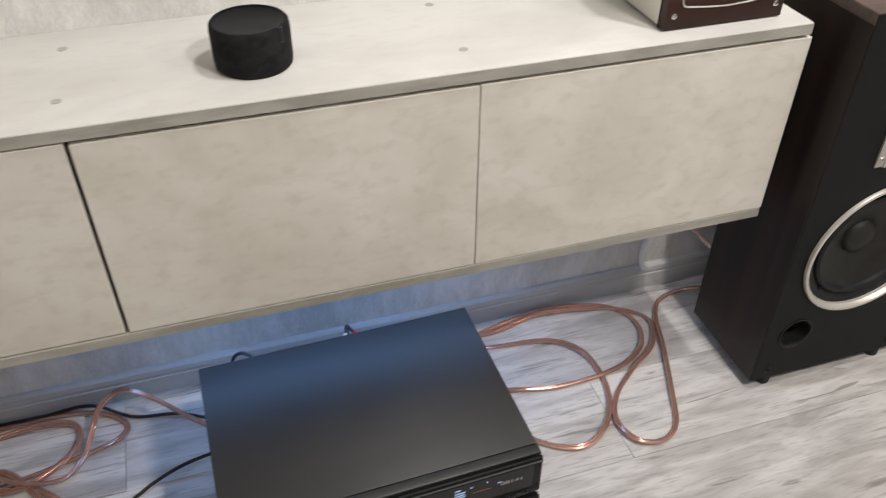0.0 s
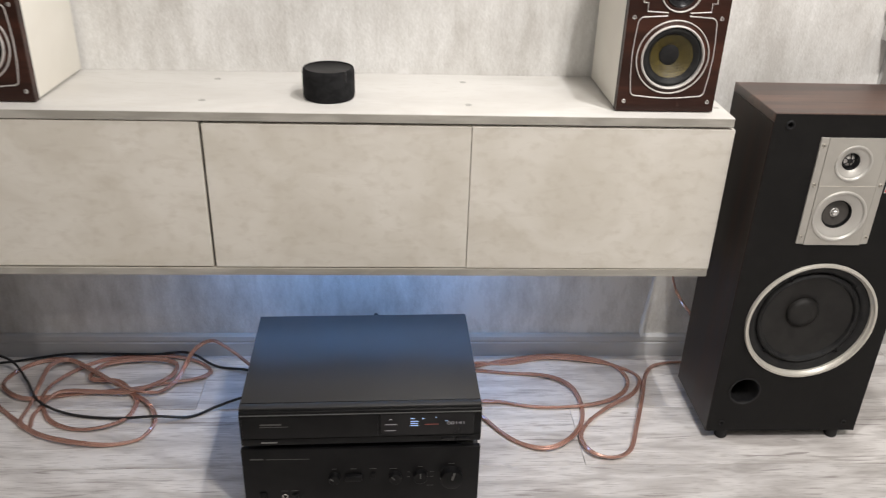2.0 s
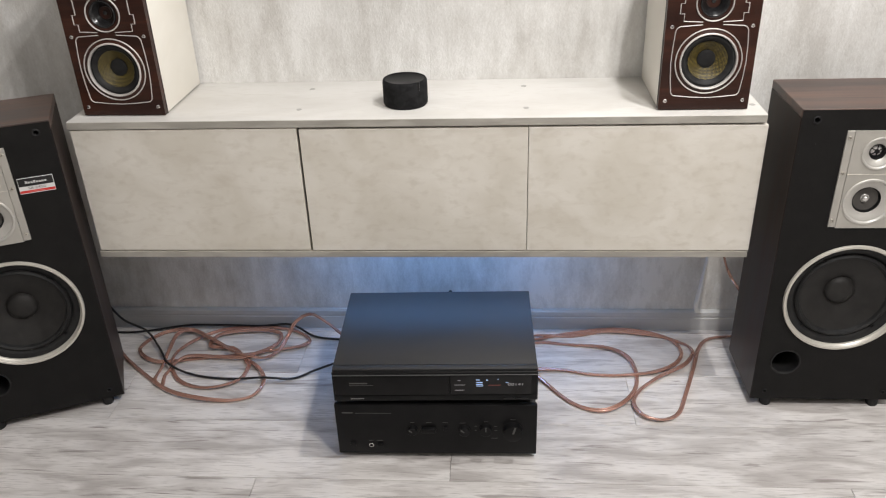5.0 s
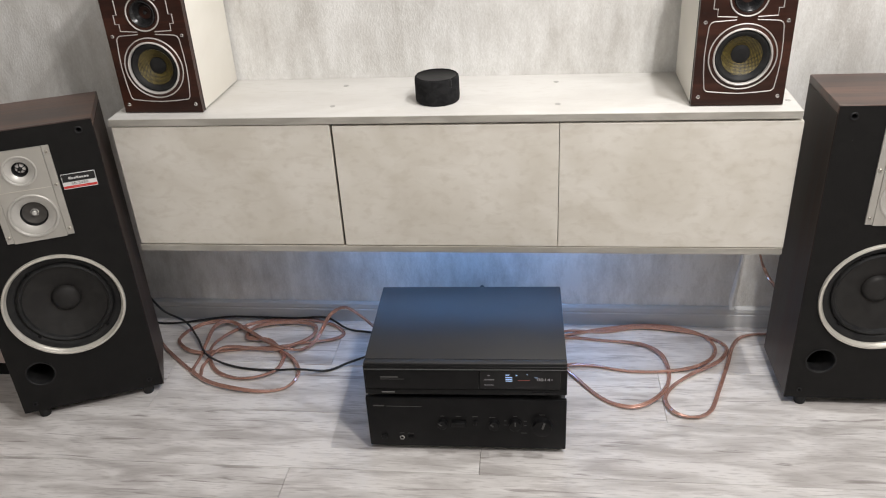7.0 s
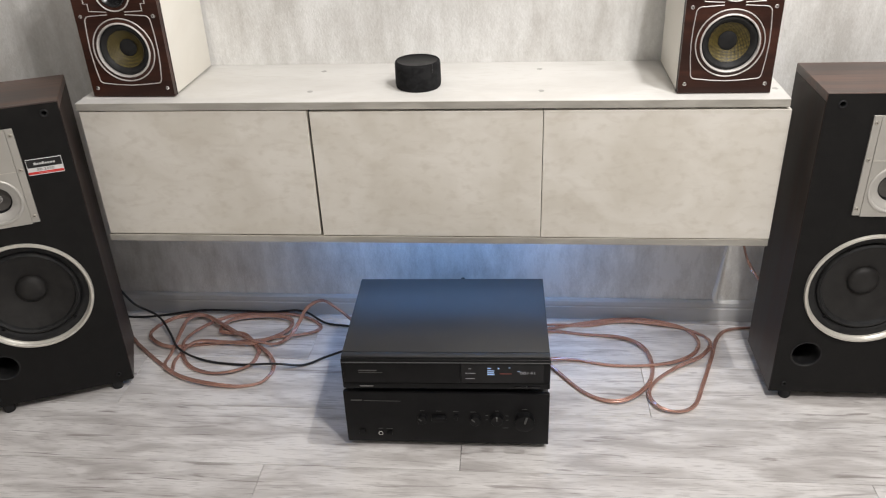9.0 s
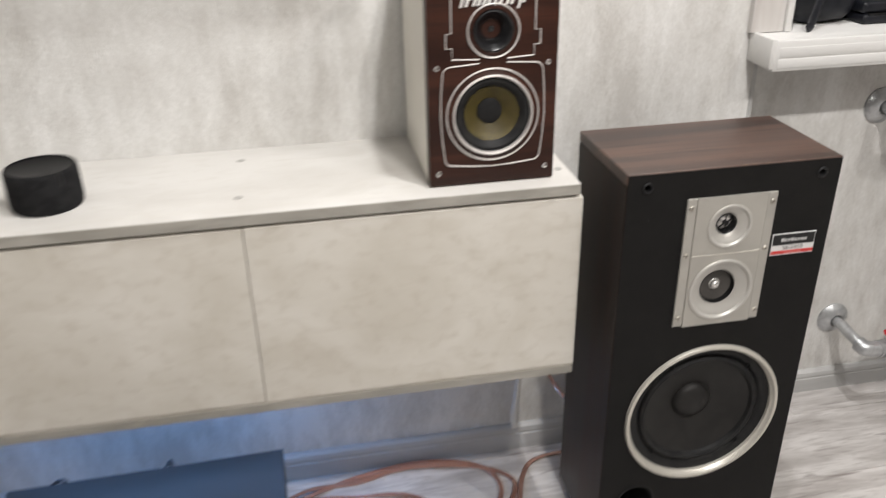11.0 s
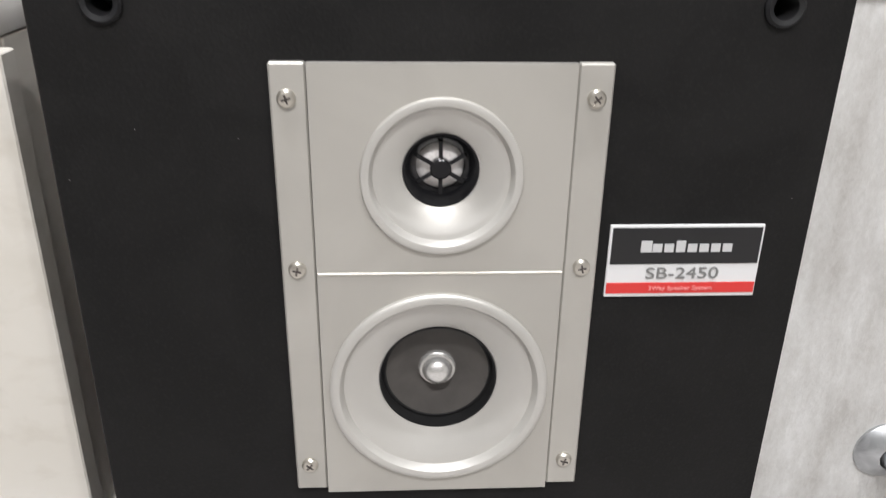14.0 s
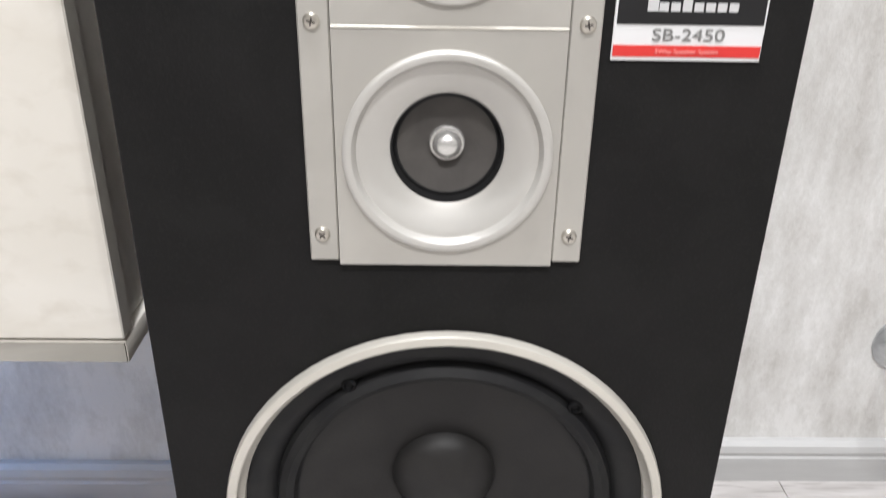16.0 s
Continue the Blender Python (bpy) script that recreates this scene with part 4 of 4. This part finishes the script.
# ---------------------------------------------------------------- cables on the floor
def twin_cable(pts, label, r=0.0031):
    """Two clear-jacketed copper cores lying side by side; points are (x, y) or (x, y, z)."""
    ctrl = [Vector((p[0], p[1], p[2] if len(p) > 2 else r + 0.0035 * (1 + math.sin(1.7 * i)))) for i, p in enumerate(pts)]
    path = smooth_path(ctrl, steps=10)
    c = thing("speaker_cable", label, "cable", "speaker cables")
    for sgn in (-1, 1):
        side = []
        for i, q in enumerate(path):
            t = (path[min(i + 1, len(path) - 1)] - path[max(i - 1, 0)]).normalized()
            roll = 0.55 * math.sin(i * 0.11)
            off = t.cross(Vector((0, 0, 1)))
            off = off.normalized() * math.cos(roll) + Vector((0, 0, 1)) * math.sin(roll) if off.length > 1e-3 else Vector((1, 0, 0))
            v = q + off * (sgn * r * 0.78)
            v.z = max(v.z, r * 1.02)
            side.append(v)
        part("core", sweep(side, 2 * r, 2 * r, 8), COPPER, c)
    return c


twin_cable([(0.40, 1.075, 0.10), (0.45, 1.13, 0.06), (0.525, 1.205, 0.012), (0.60, 1.240), (0.711, 1.257), (0.80, 1.250), (0.875, 1.225), (0.902, 1.165), (0.873, 1.100), (0.80, 1.064), (0.677, 1.058), (0.579, 1.076), (0.512, 1.066), (0.540, 1.018), (0.599, 0.945), (0.664, 0.914), (0.720, 0.942), (0.759, 1.004), (0.770, 1.073), (0.754, 1.133), (0.702, 1.174), (0.600, 1.192), (0.52, 1.197), (0.45, 1.14, 0.04), (0.41, 1.075, 0.08)], "clear-jacketed copper twin cable looped beside the amplifier")
twin_cable([(0.42, 1.075, 0.09), (0.46, 1.15, 0.05), (0.53, 1.222, 0.012), (0.62, 1.232), (0.711, 1.250), (0.80, 1.240), (0.88, 1.222), (0.931, 1.172), (0.901, 1.102), (0.830, 1.052), (0.775, 1.005), (0.747, 0.949), (0.761, 0.898), (0.804, 0.886), (0.847, 0.912), (0.880, 0.987), (0.920, 1.091), (0.951, 1.178), (0.989, 1.223), (1.06, 1.228), (1.13, 1.165, 0.05)], "clear-jacketed copper twin cable running to the loudspeaker")
twin_cable([(-0.72, 1.12, 0.06), (-0.653, 1.165, 0.012), (-0.577, 1.098), (-0.491, 1.024), (-0.415, 0.967), (-0.329, 0.940), (-0.254, 0.939), (-0.200, 0.960), (-0.184, 1.012), (-0.216, 1.072), (-0.280, 1.130), (-0.362, 1.186), (-0.447, 1.241), (-0.520, 1.236), (-0.564, 1.190), (-0.560, 1.135), (-0.493, 1.090), (-0.400, 1.112), (-0.290, 1.130), (-0.173, 1.152), (-0.116, 1.172), (-0.105, 1.205), (-0.145, 1.241), (-0.217, 1.257), (-0.302, 1.258), (-0.380, 1.243), (-0.440, 1.175), (-0.457, 1.102), (-0.421, 1.027), (-0.363, 0.993), (-0.300, 0.988), (-0.248, 1.022), (-0.243, 1.084)], "clear-jacketed copper twin cable in a loose coil on the floor")
twin_cable([(-0.243, 1.084), (-0.300, 1.150), (-0.370, 1.159, 0.014), (-0.355, 1.215, 0.014), (-0.261, 1.238, 0.014), (-0.190, 1.220, 0.014), (-0.190, 1.160, 0.016), (-0.260, 1.108, 0.016), (-0.330, 1.108, 0.014), (-0.420, 1.100, 0.02), (-0.455, 1.045), (-0.447, 0.993), (-0.472, 1.010), (-0.476, 1.070), (-0.468, 1.120, 0.03), (-0.470, 1.190, 0.03), (-0.440, 1.225, 0.02), (-0.360, 1.170, 0.024), (-0.280, 1.112, 0.026), (-0.210, 1.105, 0.014), (-0.175, 1.140, 0.014), (-0.155, 1.185, 0.035), (-0.135, 1.205, 0.065), (-0.095, 1.215, 0.082), (-0.045, 1.190, 0.07), (0.02, 1.13, 0.06), (0.09, 1.06, 0.07)], "clear-jacketed copper twin cable rising from the coil to the amplifier")


def black_cable(pts, label):
    return tagged(part("signal_cable", sweep(smooth_path(pts, steps=10), 0.0062, 0.0062, 8), CABLE_BLACK), label, "cable", "signal cables")


black_cable([(-0.76, 1.16, 0.26), (-0.705, 1.185, 0.19), (-0.664, 1.200, 0.136), (-0.624, 1.205, 0.068), (-0.565, 1.205, 0.030), (-0.512, 1.150, 0.014), (-0.452, 1.066, 0.020), (-0.379, 1.039, 0.006), (-0.280, 1.023, 0.006), (-0.185, 1.012, 0.020), (-0.113, 1.029, 0.005), (-0.060, 1.055, 0.012), (0.0, 1.065, 0.03), (0.09, 1.055, 0.06)], "thin black cable crossing the floor to the amplifier")
black_cable([(-0.76, 1.215, 0.03), (-0.695, 1.242, 0.005), (-0.652, 1.234, 0.004), (-0.586, 1.242, 0.004), (-0.468, 1.256, 0.015), (-0.387, 1.259, 0.015), (-0.257, 1.260, 0.012), (-0.165, 1.252, 0.022), (-0.091, 1.215, 0.008), (0.0, 1.190, 0.012), (0.12, 1.08, 0.05)], "thin black cable lying along the wall")
tagged(part("speaker_wire", sweep(smooth_path([(0.990, 1.274, 0.40), (0.998, 1.272, 0.30), (1.010, 1.266, 0.23), (1.03, 1.25, 0.18), (1.06, 1.17, 0.15)]), 0.009, 0.006), COPPER), "thin copper wire hanging behind the cabinet's end", "cable")
tagged(part("wall_wire", sweep(smooth_path([(0.977, 1.279, 0.374), (0.974, 1.279, 0.27), (0.962, 1.277, 0.15), (0.955, 1.272, 0.085), (0.957, 1.262, 0.062)]), 0.013, 0.006), WHITE_PVC), "white cable hanging down the wall", "cable")

# ---------------------------------------------------------------- radiator and its pipes
rad = thing("radiator", "white enamelled convector radiator with a corrugated end", "radiator")
part("front_panel", block(1.858, 2.75, 1.192, 1.199, 0.150, 0.640, 0.003), RADIATOR_WHITE, rad)
part("core_panel", block(1.868, 2.75, 1.2, 1.2875, 0.165, 0.630, 0.004), RADIATOR_WHITE, rad)
for row in range(14):
    for col in range(3):
        z = 0.190 + row * 0.031 + (0.015 if col == 1 else 0.0)
        yy = 1.203 + col * 0.028
        part("fin", block(1.861, 1.880, yy, yy + 0.027, z, z + 0.0235, 0.005, 2), RADIATOR_WHITE, rad)
part("rear_plate", block(1.856, 1.873, 1.288, 1.2945, 0.200, 0.640, 0.002), RADIATOR_WHITE, rad)
part("lower_bracket", block(1.836, 1.872, 1.270, 1.288, 0.176, 0.186, 0.003), RADIATOR_WHITE, rad)
part("air_vent", block(1.827, 1.8515, 1.235, 1.257, 0.585, 0.607, 0.006), BLACK_PLASTIC, rad)
for bx in (2.0, 2.6):
    for bz in (0.25, 0.55):
        part("bracket", block(bx, bx + 0.03, 1.290, NICHE_Y, bz, bz + 0.03, 0.002), RADIATOR_WHITE, rad)


def radiator_pipe(z, lift, label):
    p = thing("radiator_pipe", label, "pipe", "radiator pipes")
    part("flange", lathe([(0.036, 0), (0.036, -0.003), (0.030, -0.009), (0.020, -0.016), (0.015, -0.018)], 1.712, z, NICHE_Y, 36), GALVANISED, p)
    path = [(1.712, NICHE_Y, z), (1.712, 1.300, z), (1.714, 1.262, z - lift * 0.3), (1.720, 1.238, z - lift * 0.7), (1.734, 1.228, z - lift), (1.757, 1.226, z - lift)]
    part("pipe", sweep(smooth_path(path, steps=6), 0.024, 0.024, 14), GALVANISED, p)
    part("elbow", sweep(smooth_path([(1.717, 1.246, z - lift * 0.6), (1.725, 1.231, z - lift * 0.9), (1.744, 1.227, z - lift), (1.768, 1.226, z - lift)], steps=6), 0.034, 0.034, 14), GALVANISED, p)
    zz = z - lift
    v = part("valve_body", sweep([(1.768, 1.226, zz), (1.780, 1.226, zz), (1.7805, 1.226, zz), (1.812, 1.226, zz)], 0.036, 0.036, 6), BRASS, p, "aged brass ball valve")
    part("valve_stem", block(1.784, 1.796, 1.220, 1.232, zz + 0.015, zz + 0.030, 0.001), BRASS, v)
    wing = sweep(smooth_path([(1.764, 1.226, zz + 0.040), (1.772, 1.226, zz + 0.037), (1.782, 1.226, zz + 0.032), (1.792, 1.226, zz + 0.032), (1.802, 1.226, zz + 0.037), (1.810, 1.226, zz + 0.040)], steps=4), 0.018, 0.012, 10)
    part("handle", wing, RED_PLASTIC, v, "red butterfly handle")
    for ex in (1.752, 1.762, 1.768):
        part("bead", sweep([(ex, 1.226, zz), (ex + 0.005, 1.226, zz)], 0.038, 0.038, 16), GALVANISED, p)
    part("union", sweep([(1.812, 1.226, zz), (1.824, 1.226, zz), (1.828, 1.228, zz), (1.878, 1.232, zz)], 0.046, 0.046, 20), RADIATOR_WHITE, p)
    return p


radiator_pipe(0.190, 0.020, "galvanised heating pipe with brass valve and red handle")
radiator_pipe(0.682, 0.014, "galvanised upper heating pipe with brass valve and red handle")

# ---------------------------------------------------------------- things on the window sill
SILL_Z = 0.8545
bag = thing("shoulder_bag", "small black leather bag with a silver zip on the sill", "bag", at=pose(1.535, 1.342, SILL_Z, 0, 0, 3))
bb = block(-0.068, 0.068, -0.050, 0.055, 0.0, 0.22, 0.046, 7)
bmesh.ops.subdivide_edges(bb, edges=[e for e in bb.edges if e.calc_length() > 0.03], cuts=4, use_grid_fill=True)
for v in bb.verts:
    u = v.co.z / 0.22
    v.co.x = v.co.x * (1.06 - 0.42 * u * u) - 0.016 * u
    v.co.y *= 1.06 - 0.40 * u
    v.co += Vector((1, 1, 0.3)) * (0.007 * noise.noise(v.co * 24) + 0.003 * noise.noise(v.co * 60))
    v.co.z = max(v.co.z, 0.0)
part("body", bb, BAG_LEATHER, bag)
part("zip", sweep(smooth_path([(-0.020, -0.048, 0.200), (-0.004, -0.0565, 0.150), (0.006, -0.0605, 0.105), (0.001, -0.0625, 0.055)]), 0.010, 0.005, up=(0, 1, 0)), ZIP_METAL, bag, "silver zip")
part("strap", sweep(smooth_path([(-0.030, -0.046, 0.215), (-0.032, -0.060, 0.155), (-0.040, -0.068, 0.080), (-0.060, -0.076, 0.016), (-0.072, -0.082, 0.005)]), 0.017, 0.005, up=(0, 1, 0)), BAG_LEATHER, bag)

purse = thing("wallet_case", "flat black zipped wallet lying on the sill", "wallet", at=pose(1.682, 1.374, SILL_Z, 0, 0, 1))
part("lower_half", block(-0.088, 0.088, -0.090, 0.080, 0.0, 0.018, 0.006, 3), BAG_LEATHER, purse)
part("upper_half", block(-0.090, 0.080, -0.086, 0.082, 0.0185, 0.040, 0.007, 3), BAG_LEATHER, purse)
part("zip", sweep(smooth_path([(-0.080, -0.088, 0.018), (0.0, -0.091, 0.018), (0.080, -0.088, 0.018), (0.088, -0.060, 0.018)]), 0.004, 0.004), BLACK_PLASTIC, purse)
part("zip_pull", sweep(smooth_path([(0.046, -0.090, 0.020), (0.046, -0.104, 0.012), (0.046, -0.140, 0.006), (0.046, -0.172, -0.006), (0.046, -0.174, -0.028)]), 0.007, 0.004), BLACK_PLASTIC, purse)

keys = thing("key_bunch", "bunch of pale metal keys on the sill", "keys", at=pose(1.822, 1.420, SILL_Z))
part("ring", sweep([(0.014 * math.cos(a * math.pi / 10), 0.014 * math.sin(a * math.pi / 10), 0.012) for a in range(20)], 0.002, 0.002, 6, True), CHROME, keys)
for k in range(4):
    o = block(0.012, 0.050, -0.003, 0.003, 0.001 + k * 0.003, 0.003 + k * 0.003, 0.0005, 1)
    bmesh.ops.rotate(o, verts=o.verts[:], cent=(0, 0, 0), matrix=Matrix.Rotation(radians(95 + 32 * k), 3, "Z"))
    part("key", o, BRASS if k % 2 else CHROME, keys)

cloth = block(-0.09, 0.09, -0.07, 0.07, 0.0, 0.13, 0.045, 5)
bmesh.ops.subdivide_edges(cloth, edges=cloth.edges[:], cuts=2, use_grid_fill=True)
for v in cloth.verts:
    v.co += v.co.normalized() * (0.022 * noise.noise(v.co * 16) + 0.008 * noise.noise(v.co * 45))
    v.co.z = max(v.co.z, 0.0)
cl = tagged(part("cloth_bundle", cloth, BROWN_CLOTH), "crumpled brown cloth bundle on the sill", "cloth")
cl.matrix_world = pose(1.975, 1.44, SILL_Z, 0, 0, 15)

picture = thing("framed_picture", "green painting in a gilt frame leaning in the window recess", "picture", at=pose(2.02, 1.555, SILL_Z, -6, 0, 0))
pf = block(-0.30, 0.30, 0, 0.02, 0, 0.035, 0.004)
block(-0.30, 0.30, 0, 0.02, 0.365, 0.40, 0.004, bm=pf)
block(-0.30, -0.265, 0, 0.02, 0.035, 0.365, 0.004, bm=pf)
block(0.265, 0.30, 0, 0.02, 0.035, 0.365, 0.004, bm=pf)
part("picture_frame", pf, GOLD_FRAME, picture)
part("canvas", block(-0.264, 0.264, 0.008, 0.014, 0.0355, 0.3645), GREEN_CANVAS, picture, smooth=False)

# ---------------------------------------------------------------- low unit beyond the loudspeaker
unit = thing("low_unit", "pale pinkish low unit on a dark plinth", "cabinet")
part("side_panel", block(-1.35, -0.915, 0.975, 1.28, 0.045, 0.42, 0.002), PINK_BOARD, unit)
part("plinth", block(-1.34, -0.925, 0.985, 1.27, 0.0, 0.0448), BLACK_PLASTIC, unit, smooth=False)

# ---------------------------------------------------------------- floor of laid planks
floor = tagged(part("floor", block(-2.32, 3.32, -2.72, 1.80, -0.08, -0.006), JOINT, smooth=False), "whitewashed grey oak laminate floor of long planks", "floor", kind="structure")
PW, PL = 0.19, 1.28


def plank_mesh(x0, x1):
    bm = block(x0, x1, 0.0004, PW - 0.0004, -0.006, 0.0, 0.0007, 1)
    me = bpy.data.meshes.new("plank")
    bm.to_mesh(me)
    bm.free()
    me.materials.append(LAMINATE)
    return me


whole = plank_mesh(0.0004, PL - 0.0004)
for row in range(-17, 6):
    y0 = 0.68 + row * PW
    start = 0.312 - PL * 3 + (0.43 * row) % PL
    for k in range(6):
        x0 = start + k * PL
        if x0 > 3.2 or x0 + PL < -2.2 or y0 > 1.4 or y0 < -2.6:
            continue
        cut0, cut1 = max(0.0004, -2.2 - x0), min(PL - 0.0004, 3.2 - x0)
        if cut1 - cut0 < 0.02:
            continue
        pl = new("plank", whole if cut1 - cut0 > PL - 0.002 else plank_mesh(cut0, cut1))
        pl.location = (x0, y0, 0)
        pl.parent = floor
